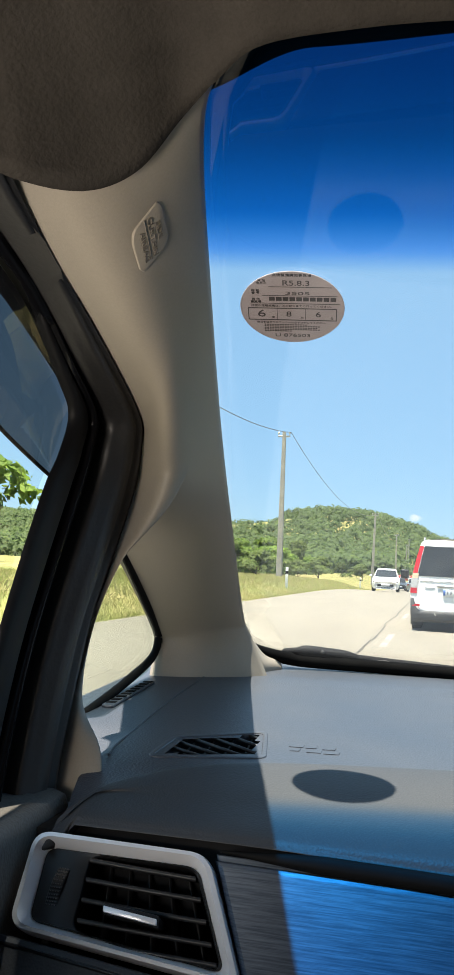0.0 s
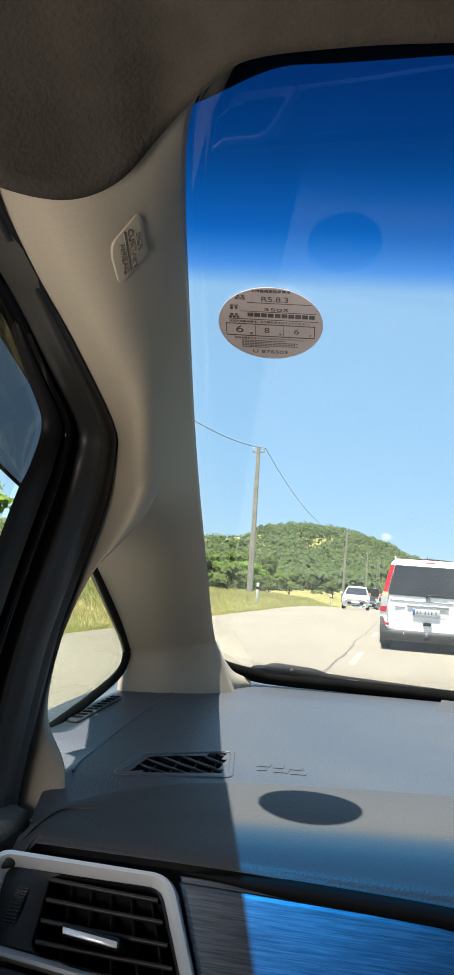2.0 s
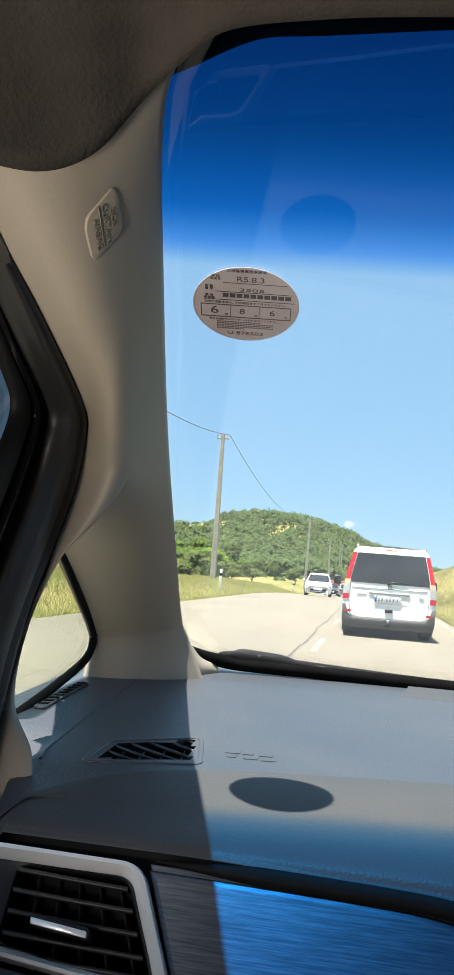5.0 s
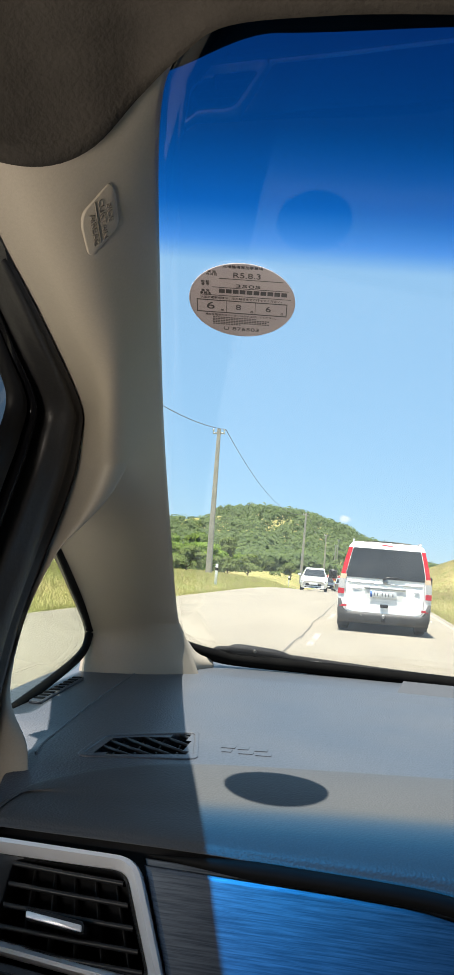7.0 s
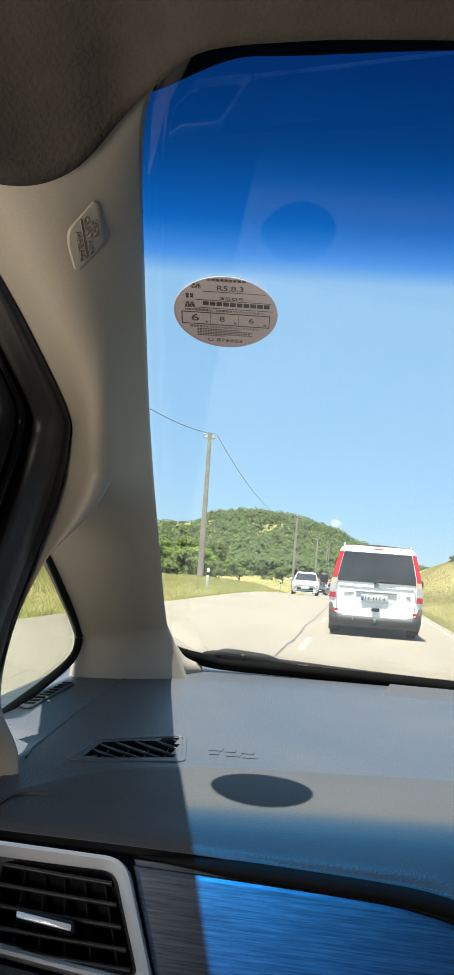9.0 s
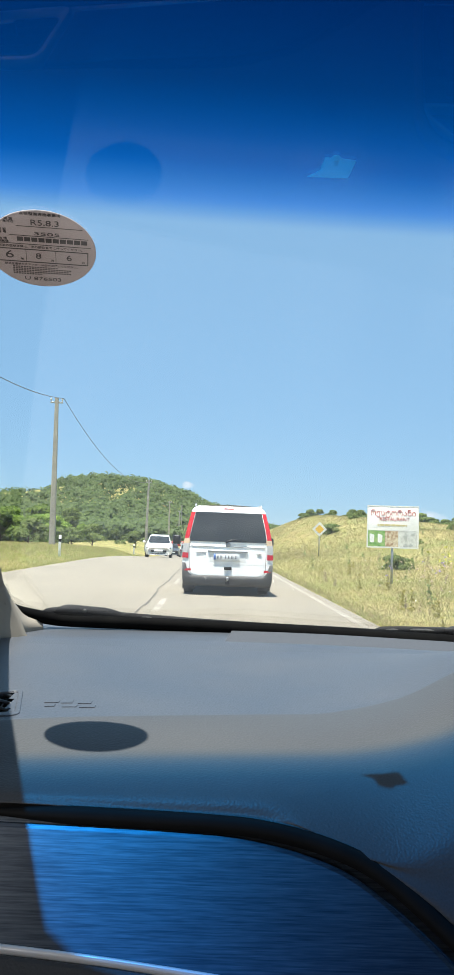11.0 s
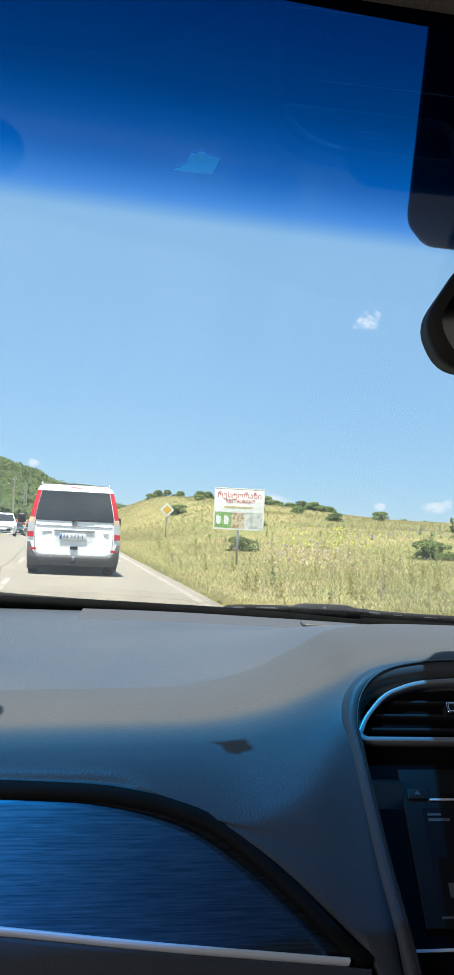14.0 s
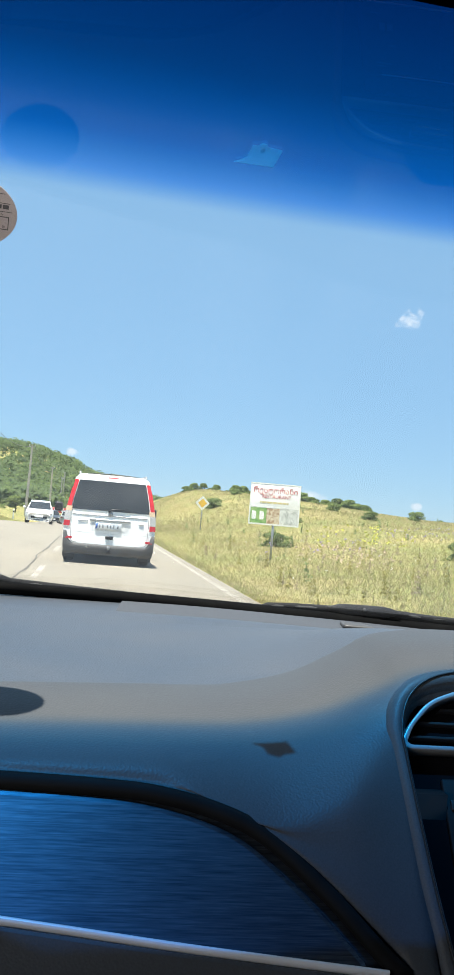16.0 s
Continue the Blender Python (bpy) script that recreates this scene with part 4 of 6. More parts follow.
for u0, u1, v0, v1 in ((0.276, 0.286, -0.2040, -0.2052), (0.276, 0.292, -0.2068, -0.2084), (0.290, 0.297, -0.2255, -0.2275), (0.281, 0.287, -0.2420, -0.2495), (0.2895, 0.2955, -0.2420, -0.2495), (0.272, 0.284, -0.2590, -0.2602)):
    part("readout_bar", prism([(u0, v0), (u1, v0), (u1, v1), (u0, v1)], -0.0075, -0.0071, pod), DIM, unit, smooth=False)
part("console_line", prism([(0.242, -0.2740), (0.60, -0.2740), (0.60, -0.2755), (0.242, -0.2755)], -0.0125, -0.0105, pod), SATIN, dash, smooth=False)
# worn airbag lettering moulded in the shelf, too faint to read
for k, w in enumerate((0.012, 0.009, 0.011)):
    x = -0.122 + k * 0.0145
    part("moulded_mark", prism([(x, 0.836 + 0.02 * (x + 0.1)), (x + w, 0.838 + 0.02 * (x + 0.1)), (x + w, 0.848), (x, 0.846)], 0.0, 0.0006, on_shelf), SHELF, dash, smooth=False)
for k, w in enumerate((0.008, 0.012, 0.013)):
    x = -0.119 + k * 0.0145
    part("moulded_mark", prism([(x, 0.820), (x + w, 0.822), (x + w, 0.831), (x, 0.829)], 0.0, 0.0006, on_shelf), SHELF, dash, smooth=False)

# ---- outside: ground, road ----
def ground_z(x, y):
    r = math.hypot(x, y)
    az = math.degrees(math.atan2(x, max(y, 1e-3))) if y > 0 else (180 if x > 0 else -180)
    dip = -1.1 * sm(y, 45, 120)
    h = dip
    off = x - 2.6
    if off > 0:
        h += 0.25 * sm(off, 0, 3) - dip * sm(off, 0.5, 10) * 0.7
        h += (4.4 * sm(y, 8, 150) + 0.12) * sm(off, 1, 14) * (0.75 + 0.25 * sm(off, 50, 10))
        h += 0.35 * noise.noise(Vector((x * 0.06, y * 0.06, 3))) * sm(off, 4, 20)
        h += 0.9 * math.exp(-((x - 19) / 14) ** 2 - ((y - 145) / 45) ** 2)
        h *= 1 - 0.7 * sm(r, 190, 330)
    off = -5.9 - x
    if off > 0:
        h += 0.45 * sm(off, 0, 3) - dip * sm(off, 0.5, 8) * 0.6
        h += 0.4 * noise.noise(Vector((x * 0.05, y * 0.05, 7))) * sm(off, 4, 20)
    if y > 0:
        h += hill(az) * sm(r, 260, 560) * (1 - 0.8 * sm(r, 640, 1400))
    if r > 260:
        h += 4.0 * noise.noise(Vector((x * 0.008, y * 0.008, 1))) * sm(r, 260, 500) * (1 if az < 3 else 0.2)
    return h


hill_el = curve1([-60, -40, -25, -18, -12, -8, -6, -4, -2, 0, 2, 4, 8, 20, 60], [2.0, 2.1, 2.0, 2.0, 2.2, 2.75, 2.9, 2.8, 2.45, 1.8, 1.1, 0.45, 0.2, 0.2, 0.2])


def hill(az):
    return 600 * math.tan(radians(hill_el(max(-60, min(60, az)))))


def lines(a, b, first, grow):
    out, v, s = [a], a, first
    while v < b:
        v += s
        s *= grow
        out.append(v)
    return out


gx = [-v for v in reversed(lines(6.2, 2500, 0.8, 1.07))] + [-5.9, -5.0, -3, -1, 1, 2.3, 2.6] + lines(3.0, 2500, 0.5, 1.07)
gy = [-v for v in reversed(lines(6, 2500, 3, 1.25))] + lines(-4, 3500, 1.2, 1.03)
GROUND = mat("dry_meadow", (0.30, 0.245, 0.105), 0.95, col2=(0.185, 0.195, 0.065), scale=0.22, detail=12, contrast=(0.38, 0.62), fine=0.35, fine_scale=2.5, bump=0.05, bump_scale=6, spec=0.1)
verts = [(x, y, ground_z(x, y) - (0.06 if -6.0 < x < 2.7 else 0.0)) for y in gy for x in gx]
nx = len(gx)
faces = [(j * nx + i, j * nx + i + 1, (j + 1) * nx + i + 1, (j + 1) * nx + i) for j in range(len(gy) - 1) for i in range(nx - 1)]
me = bpy.data.meshes.new("ground")
me.from_pydata(verts, [], faces)
me.shade_smooth()
me.materials.append(GROUND)
tagged(new("ground", me), "dry yellow-green meadow rising to wooded hills", "meadow", kind="structure")

ASPHALT = mat("worn_asphalt", (0.255, 0.228, 0.182), 0.85, col2=(0.215, 0.190, 0.150), scale=0.8, stretch=(1, 0.25, 1), detail=7, fine=0.14, fine_scale=45, bump=0.004, bump_scale=60, spec=0.25)


def road_x(y):
    return -16.0 * sm(y, 70, 190) ** 1.5 if y > 70 else 0.0


ry = [-60, -30, -10] + lines(0, 260, 1.5, 1.02)
rows = []
for y in ry:
    c = road_x(y)
    row = []
    for x in (-6.0, -5.9, -5.7, -4, -2, 0, 1.5, 2.3, 2.5, 2.6):
        edge = 0.03 * noise.noise(Vector((x * 3, y * 0.7, 0)))
        row.append((x + c + (edge if abs(x + 1.7) > 4 else 0), y, ground_z(0, y) + (0.012 if -5.95 < x < 2.55 else -0.08)))
    rows.append(row)
tagged(link("road", sheet(rows), ASPHALT), "sun-bleached two-lane country road", "road", kind="structure")

# sealed crack along the middle of the road, and faded lane dashes
TAR = mat("tar_crack", (0.075, 0.068, 0.058), 0.8, col2=(0.13, 0.115, 0.095), scale=3)
PAINT = mat("faded_paint", (0.34, 0.315, 0.265), 0.8, col2=(0.25, 0.222, 0.178), scale=2, detail=7, contrast=(0.35, 0.6))
rows = []
for y in lines(3, 150, 0.35, 1.02):
    x = -1.07 + 0.07 * noise.noise(Vector((y * 0.25, 0, 5))) + 0.05 * noise.noise(Vector((y * 1.1, 3, 5))) + road_x(y)
    w = 0.018 + 0.018 * noise.noise(Vector((y * 0.8, 7, 1)))
    rows.append([(x - w, y, ground_z(0, y) + 0.017), (x + w, y, ground_z(0, y) + 0.017)])
tagged(link("road_crack", sheet(rows), TAR), "dark sealed crack along the road's middle", "crack", kind="structure")
rows = [[(2.20 + road_x(y), y, ground_z(0, y) + 0.016), (2.31 + road_x(y), y, ground_z(0, y) + 0.016)] for y in lines(3, 150, 1.0, 1.03)]
tagged(link("edge_line", sheet(rows), PAINT), "worn pale line along the road edge", "road line", kind="structure")
for k in range(12):
    y0 = 6 + k * 9
    bm = sheet([[(-0.86 + road_x(y), y, ground_z(0, y) + 0.016), (-0.75 + road_x(y), y, ground_z(0, y) + 0.016)] for y in (y0, y0 + 1.2, y0 + 2.4, y0 + 3.2)])
    tagged(link("lane_dash", bm, PAINT), "worn pale lane dash on the road", "road line", group="lane dashes", kind="structure")


# ---- vegetation ----
def leaf_mat(name, c1, c2, rough=0.6, upward=1.5):
    """Foliage: colour varied from leaf to leaf, with some light let through."""
    m = bpy.data.materials.new(name)
    m.use_nodes = True
    nt = m.node_tree
    b = nt.nodes["Principled BSDF"]
    b.inputs["Roughness"].default_value = rough
    b.inputs["Specular IOR Level"].default_value = 0.25
    g = nt.nodes.new("ShaderNodeNewGeometry")
    oi = nt.nodes.new("ShaderNodeObjectInfo")
    mx = nt.nodes.new("ShaderNodeMix")
    mx.data_type = "RGBA"
    mx.inputs[6].default_value, mx.inputs[7].default_value = (*c1, 1), (*c2, 1)
    nt.links.new(g.outputs["Random Per Island"], mx.inputs[0])
    hs = nt.nodes.new("ShaderNodeHueSaturation")
    mr = nt.nodes.new("ShaderNodeMapRange")
    mr.inputs["To Min"].default_value, mr.inputs["To Max"].default_value = 0.75, 1.25
    nt.links.new(oi.outputs["Random"], mr.inputs["Value"])
    nt.links.new(mr.outputs[0], hs.inputs["Value"])
    nt.links.new(mx.outputs[2], hs.inputs["Color"])
    nt.links.new(hs.outputs[0], b.inputs["Base Color"])
    # soft shading as of a tuft: the blade's own normal blended with the tuft's upward one
    up = nt.nodes.new("ShaderNodeCombineXYZ")
    up.inputs[2].default_value = upward
    va = nt.nodes.new("ShaderNodeVectorMath")
    vn = nt.nodes.new("ShaderNodeVectorMath")
    vn.operation = "NORMALIZE"
    nt.links.new(g.outputs["Normal"], va.inputs[0])
    nt.links.new(up.outputs[0], va.inputs[1])
    nt.links.new(va.outputs[0], vn.inputs[0])
    nt.links.new(vn.outputs[0], b.inputs["Normal"])
    tl = nt.nodes.new("ShaderNodeBsdfTranslucent")
    nt.links.new(hs.outputs[0], tl.inputs[0])
    ms = nt.nodes.new("ShaderNodeMixShader")
    ms.inputs[0].default_value = 0.4
    nt.links.new(b.outputs[0], ms.inputs[1])
    nt.links.new(tl.outputs[0], ms.inputs[2])
    nt.links.new(ms.outputs[0], nt.nodes["Material Output"].inputs["Surface"])
    return m


LEAF = leaf_mat("leaf_green", (0.085, 0.150, 0.020), (0.19, 0.27, 0.045))
LEAF2 = leaf_mat("leaf_olive", (0.085, 0.125, 0.030), (0.17, 0.215, 0.060))
WOODS = leaf_mat("far_woods", (0.056, 0.086, 0.033), (0.098, 0.132, 0.052), 0.6, 3.0)
GRASS = leaf_mat("grass_blades", (0.36, 0.300, 0.145), (0.46, 0.385, 0.195), 0.7, 2.5)
GREENGRASS = leaf_mat("green_blades", (0.25, 0.275, 0.075), (0.34, 0.35, 0.115), 0.7, 2.5)
BARK = mat("bark", (0.10, 0.075, 0.05), 0.9, col2=(0.06, 0.045, 0.03), scale=6, bump=0.01, bump_scale=20)


def leaves(rng, centres, radii, n, size):
    """n small bent leaves on the shells of clumps; arrays of verts and faces."""
    k = rng.choice(len(centres), n, p=radii.prod(axis=1) ** 0.66 / (radii.prod(axis=1) ** 0.66).sum())
    d = rng.normal(size=(n, 3))
    d /= np.linalg.norm(d, axis=1)[:, None]
    d[:, 2] = np.where(d[:, 2] < -0.35, -d[:, 2], d[:, 2])
    p = centres[k] + d * radii[k] * rng.uniform(0.72, 1.08, (n, 1))
    t = rng.normal(size=(n, 3))
    t -= (t * d).sum(1)[:, None] * d * 0.7
    t /= np.linalg.norm(t, axis=1)[:, None]
    s = np.cross(d + rng.normal(size=(n, 3)) * 0.35, t)
    s /= np.linalg.norm(s, axis=1)[:, None] + 1e-9
    L = size * rng.uniform(0.6, 1.3, (n, 1))
    v = np.stack([p - t * L, p + s * L * 0.55 + d * L * 0.15, p + t * L, p - s * L * 0.55 + d * L * 0.15], 1).reshape(-1, 3)
    f = np.arange(4 * n).reshape(n, 4)
    return v, f


def mesh_np(name, v, f, material):
    me = bpy.data.meshes.new(name)
    me.from_pydata(v.tolist(), [], f.tolist())
    me.materials.append(material)
    return me


def tree(seed, h, w, trunk_h, n, size, material, name, label):
    rng = np.random.default_rng(seed)
    ob = thing(name, (0, 0, 0), label, "tree" if trunk_h > 0.6 else "bush", group="roadside greenery")
    bm = tube([(0, 0, -0.2), (0.04 * h, 0.02 * h, trunk_h * 0.6), (0.02 * h, 0.05 * h, h * 0.55), (0.05 * h, 0.04 * h, h * 0.8)], [0.035 * h, 0.026 * h, 0.016 * h, 0.004 * h], 7)
    for k in range(6):
        a = k * 2.2 + seed
        z0 = trunk_h * 0.7 + 0.06 * h * k
        e = Vector((math.cos(a) * w * 0.33, math.sin(a) * w * 0.33, z0 + 0.22 * h))
        tube([(0.02 * h, 0.03 * h, z0), e * 0.55 + Vector((0, 0, z0 * 0.5)), e], [0.012 * h, 0.008 * h, 0.003 * h], 5, bm)
    part("trunk", bm, BARK, ob)
    m = 15
    c = np.empty((m, 3))
    c[:, 0] = rng.normal(0, 0.24 * w, m)
    c[:, 1] = rng.normal(0, 0.24 * w, m)
    c[:, 2] = trunk_h + (h - trunk_h) * rng.uniform(0.12, 0.86, m)
    c[:, :2] *= (1.15 - 0.75 * ((c[:, 2] - trunk_h) / (h - trunk_h)))[:, None]
    r = rng.uniform(0.13, 0.25, (m, 1)) * np.array([[w, w, 0.8 * (h - trunk_h)]])
    v, f = leaves(rng, c, r, n, size)
    crown = new("crown", mesh_np("crown", v, f, material))
    crown.parent = ob
    return ob


protos = [
    tree(1, 4.2, 4.6, 0.5, 2600, 0.20, LEAF, "bush", "dense bright green roadside bush"),
    tree(2, 5.5, 4.8, 1.0, 2800, 0.22, LEAF, "tree", "leafy green roadside tree"),
    tree(3, 3.2, 4.4, 0.3, 2400, 0.17, LEAF2, "bush", "broad olive-green roadside bush"),
    tree(4, 7.0, 5.5, 1.5, 3200, 0.25, LEAF2, "tree", "tall olive-green roadside tree"),
    tree(5, 2.0, 3.0, 0.2, 1500, 0.12, LEAF2, "bush", "low grey-green bush in dry grass"),
]
rng = np.random.default_rng(11)


def plant(k, x, y, s, turn, sink=0.05, used=set()):
    m = pose(x, y, ground_z(x, y) - sink, 0, 0, turn) @ Matrix.Scale(s, 4)
    if k in used:
        ob = copy_thing(protos[k], m)
    else:
        ob = protos[k]
        ob.matrix_basis = m
        used.add(k)
    ob.scale = (s, s, s * (0.9 + 0.2 * ((turn % 7) / 7)))
    return ob


for i in range(54):
    u = i / 54
    y = 62 + 190 * u ** 1.3 + rng.uniform(-4, 4)
    x = -13 - 0.20 * (y - 50) * rng.uniform(0.0, 1.5) - rng.uniform(0, 5)
    k = int(rng.choice([0, 1, 2, 0, 3] if y > 95 else [0, 2, 1, 0, 2]))
    plant(k, x, y, rng.uniform(0.55, 0.95), float(rng.uniform(0, 360)), 0.55)
for x, y, k, s in ((-17.0, 31.0, 0, 1.15), (-26, 46, 0, 1.1), (-12.2, 64, 2, 0.6), (-10.8, 74, 4, 0.8), (-11.4, 92, 2, 0.7), (-10, 128, 2, 0.8)):
    plant(k, x, y, s, x * 37 % 360)
for a0_, a1_, n_, s0_, s1_ in ((5.2, 8.2, 5, 0.35, 0.55), (8.6, 12.6, 18, 0.45, 0.75), (12.9, 16.6, 24, 0.55, 0.85), (17.5, 24.0, 5, 0.25, 0.40)):
    for i in range(n_):
        az = a0_ + (a1_ - a0_) * (i + rng.uniform(0, 1)) / n_
        d = 150 + rng.uniform(-8, 14)
        x, y = d * math.sin(radians(az)), d * math.cos(radians(az))
        s = rng.uniform(s0_, s1_)
        plant(int(rng.choice([2, 2, 2, 4])), x, y, s * 1.1, float(rng.uniform(0, 360)), 1.0 * s)
for az, d, s in ((7.3, 92, 0.8), (10.6, 96, 0.7), (12.0, 60, 0.45), (14.5, 88, 0.55), (19.5, 84, 0.6), (22.5, 30, 0.5), (24.5, 47, 0.8), (8.6, 110, 0.6), (16.8, 70, 0.45), (11.2, 34, 0.4)):
    plant(4, d * math.sin(radians(az)), d * math.cos(radians(az)), s, az * 31 % 360, 0.55 * s)

# woods on the far hill
rng = np.random.default_rng(5)
cs, rs = [], []
while len(cs) < 3500:
    az, d = rng.uniform(-36, 4.5), rng.uniform(240, 660)
    if -16 < az < -9.3 and 455 < d < 585 + rng.uniform(-15, 15):
        continue
    if d < 330 and az > -2 + rng.uniform(-1, 1):
        continue
    if az > 1.0 and d < 480:
        continue
    x, y = d * math.sin(radians(az)), d * math.cos(radians(az))
    s = rng.uniform(2.2, 4.4)
    cs.append((x, y, ground_z(x, y) + s * 0.35))
    rs.append((s, s, s * rng.uniform(0.75, 1.1)))
v, f = leaves(rng, np.array(cs), np.array(rs), 150000, 0.85)
tagged(new("hillside_woods", mesh_np("hillside_woods", v, f, WOODS)), "dense green broadleaf woods on the far hill", "woods", kind="stuff")


def blades(name, n, place, h0, h1, w0, material, label, seed, lean=0.35):
    r = np.random.default_rng(seed)
    p = np.array([place(r) for _ in range(n)])
    a = r.uniform(0, 2 * math.pi, n)
    h = r.uniform(h0, h1, n) * (0.6 + 0.4 * np.clip(p[:, 2], 0, 1))
    base = np.array([(x, y, ground_z(x, y) - 0.02) for x, y, _ in p])
    side = np.stack([np.cos(a), np.sin(a), 0 * a], 1)
    d = r.normal(size=(n, 3)) * lean
    d[:, 2] = 1
    w = (w0 * r.uniform(0.6, 1.5, n) * (1 + p[:, 1] / 25))[:, None]
    mid = base + d * h[:, None] * 0.55
    top = base + d * h[:, None] + np.stack([d[:, 0], d[:, 1], 0 * a], 1) * h[:, None] * 0.35
    v = np.stack([base - side * w, base + side * w, mid + side * w * 0.7, top, mid - side * w * 0.7], 1).reshape(-1, 3)
    f = np.arange(5 * n).reshape(n, 5)
    ob = new(name, mesh_np(name, v, f, material))
    return tagged(ob, label, "grass", kind="stuff")


def right_verge(r):
    y = 7 + 75 * r.uniform() ** 1.7
    x = 2.56 + (1.7 + 0.5 * y) * r.uniform() ** 1.25
    return x, y, min(1, (x - 2.4) / 2.2) * (0.55 + 0.9 * (noise.noise(Vector((x * 0.25, y * 0.25, 2))) + 0.5))


def left_verge(r):
    y = 6 + 80 * r.uniform() ** 1.5
    x = -6.0 - 11 * r.uniform() ** 1.4
    return x, y, min(1, (-5.9 - x) / 2.5)


blades("meadow_grass", 120000, right_verge, 0.03, 0.13, 0.0024, GRASS, "tall dry yellow grass beside the road", 21)
blades("green_grass", 100000, right_verge, 0.03, 0.13, 0.0026, GREENGRASS, "green grass tufts among dry stems", 22)
blades("verge_grass", 75000, left_verge, 0.06, 0.22, 0.0034, GREENGRASS, "short green verge grass", 23)
blades("verge_straw", 22000, left_verge, 0.06, 0.26, 0.003, GRASS, "dry verge grass", 24)


def far_slope(r):
    y = 55 + 110 * r.uniform()
    x = 3.2 + 75 * r.uniform() ** 1.2
    return x, y, 0.5 + noise.noise(Vector((x * 0.1, y * 0.1, 9)))


blades("slope_grass", 60000, far_slope, 0.06, 0.22, 0.008, GRASS, "dry grass on the far slope", 25)
blades("slope_scrub", 30000, far_slope, 0.06, 0.22, 0.009, GREENGRASS, "green scrub on the far slope", 26)


def blooms(name, n, spots, spread, h0, h1, size, col, label, seed):
    r = np.random.default_rng(seed)
    vs = []
    for _ in range(n):
        cx, cy = spots[r.integers(len(spots))]
        x, y = cx + r.normal() * spread, cy + r.normal() * spread * 1.5
        z = ground_z(x, y) + r.uniform(h0, h1)
        for s in range(3):
            c = np.array((x, y, z)) + r.normal(size=3) * size * 0.8
            a, b = r.normal(size=3), r.normal(size=3)
            a, b = a / np.linalg.norm(a) * size, b / np.linalg.norm(b) * size
            vs.append([c - a, c - b, c + a, c + b])
    v = np.array(vs).reshape(-1, 3)
    m = leaf_mat(name + "_petals", col, tuple(min(1, c * 1.25) for c in col))
    return tagged(new(name, mesh_np(name, v, np.arange(len(v)).reshape(-1, 4), m)), label, "wildflowers", kind="stuff")


blooms("white_wildflowers", 90, [(6, 22), (8, 27), (9, 20), (7, 34), (11, 30), (5, 18), (10, 24)], 2.8, 0.20, 0.45, 0.013, (0.72, 0.70, 0.60), "white umbel wildflowers in the grass", 31)
blooms("yellow_wildflowers", 60, [(6.6, 22), (7.0, 22.6), (7.4, 23), (7.7, 22.4), (5.6, 21), (4.9, 20)], 0.16, 0.55, 1.0, 0.030, (0.62, 0.60, 0.12), "yellow wildflower spikes in the grass", 32)
blooms("purple_wildflowers", 150, [(11, 33), (12, 33.5), (13, 34), (14, 34), (15, 35), (17, 36), (5.0, 19)], 0.6, 0.4, 0.8, 0.020, (0.26, 0.21, 0.36), "purple wildflower patches in the grass", 33)
blooms("pale_scrub", 150, [(5.6, 20.5), (6.4, 21.5), (6.0, 23)], 0.5, 0.1, 0.6, 0.025, (0.38, 0.30, 0.21), "dry pale brown scrub by the road", 34)


def weeds(name, n, place, h0, h1, per, size, material, label, seed):
    """Single leafy weeds: upright plants of many small leaves on a thin stem."""
    r = np.random.default_rng(seed)
    cs, rs, stems = [], [], []
    for _ in range(n):
        x, y, _ = place(r)
        h = r.uniform(h0, h1)
        z = ground_z(x, y)
        lean = r.normal(size=2) * 0.08 * h
        for k in range(5):
            f = (k + 0.6) / 5
            cs.append((x + lean[0] * f, y + lean[1] * f, z + h * f))
            w = h * (0.20 - 0.13 * f) * r.uniform(0.7, 1.3)
            rs.append((w, w, h * 0.10))
        stems.append([(x - 0.004, y, z - 0.02), (x + 0.004, y, z - 0.02), (x + lean[0] + 0.002, y + lean[1], z + h), (x + lean[0] - 0.002, y + lean[1], z + h)])
    v, f = leaves(r, np.array(cs), np.array(rs), n * per, size)
    sv = np.array(stems).reshape(-1, 3)
    sf = np.arange(len(sv)).reshape(-1, 4) + len(v)
    return tagged(new(name, mesh_np(name, np.concatenate([v, sv]), np.concatenate([f, sf]), material)), label, "weeds", kind="stuff")


def near_meadow(r):
    y = 13 + 32 * r.uniform() ** 1.4
    return 3.3 + (1.0 + 0.42 * y) * r.uniform(), y, 1


def mid_meadow(r):
    y = 35 + 95 * r.uniform()
    return 4.5 + 0.5 * y * r.uniform(), y, 1


WEED = leaf_mat("weed_leaf", (0.14, 0.19, 0.06), (0.23, 0.27, 0.10), 0.6, 2.5)
WEED2 = leaf_mat("weed_yellow", (0.33, 0.30, 0.07), (0.42, 0.37, 0.09), 0.6, 2.5)
WEED3 = leaf_mat("weed_dry", (0.32, 0.25, 0.16), (0.42, 0.34, 0.22), 0.6, 2.5)
weeds("green_weeds", 26, near_meadow, 0.22, 0.62, 60, 0.026, WEED, "tall green weeds standing in the meadow", 41)
weeds("yellow_weeds", 90, near_meadow, 0.15, 0.40, 60, 0.022, WEED2, "yellow-green flowering weeds in the meadow", 42)
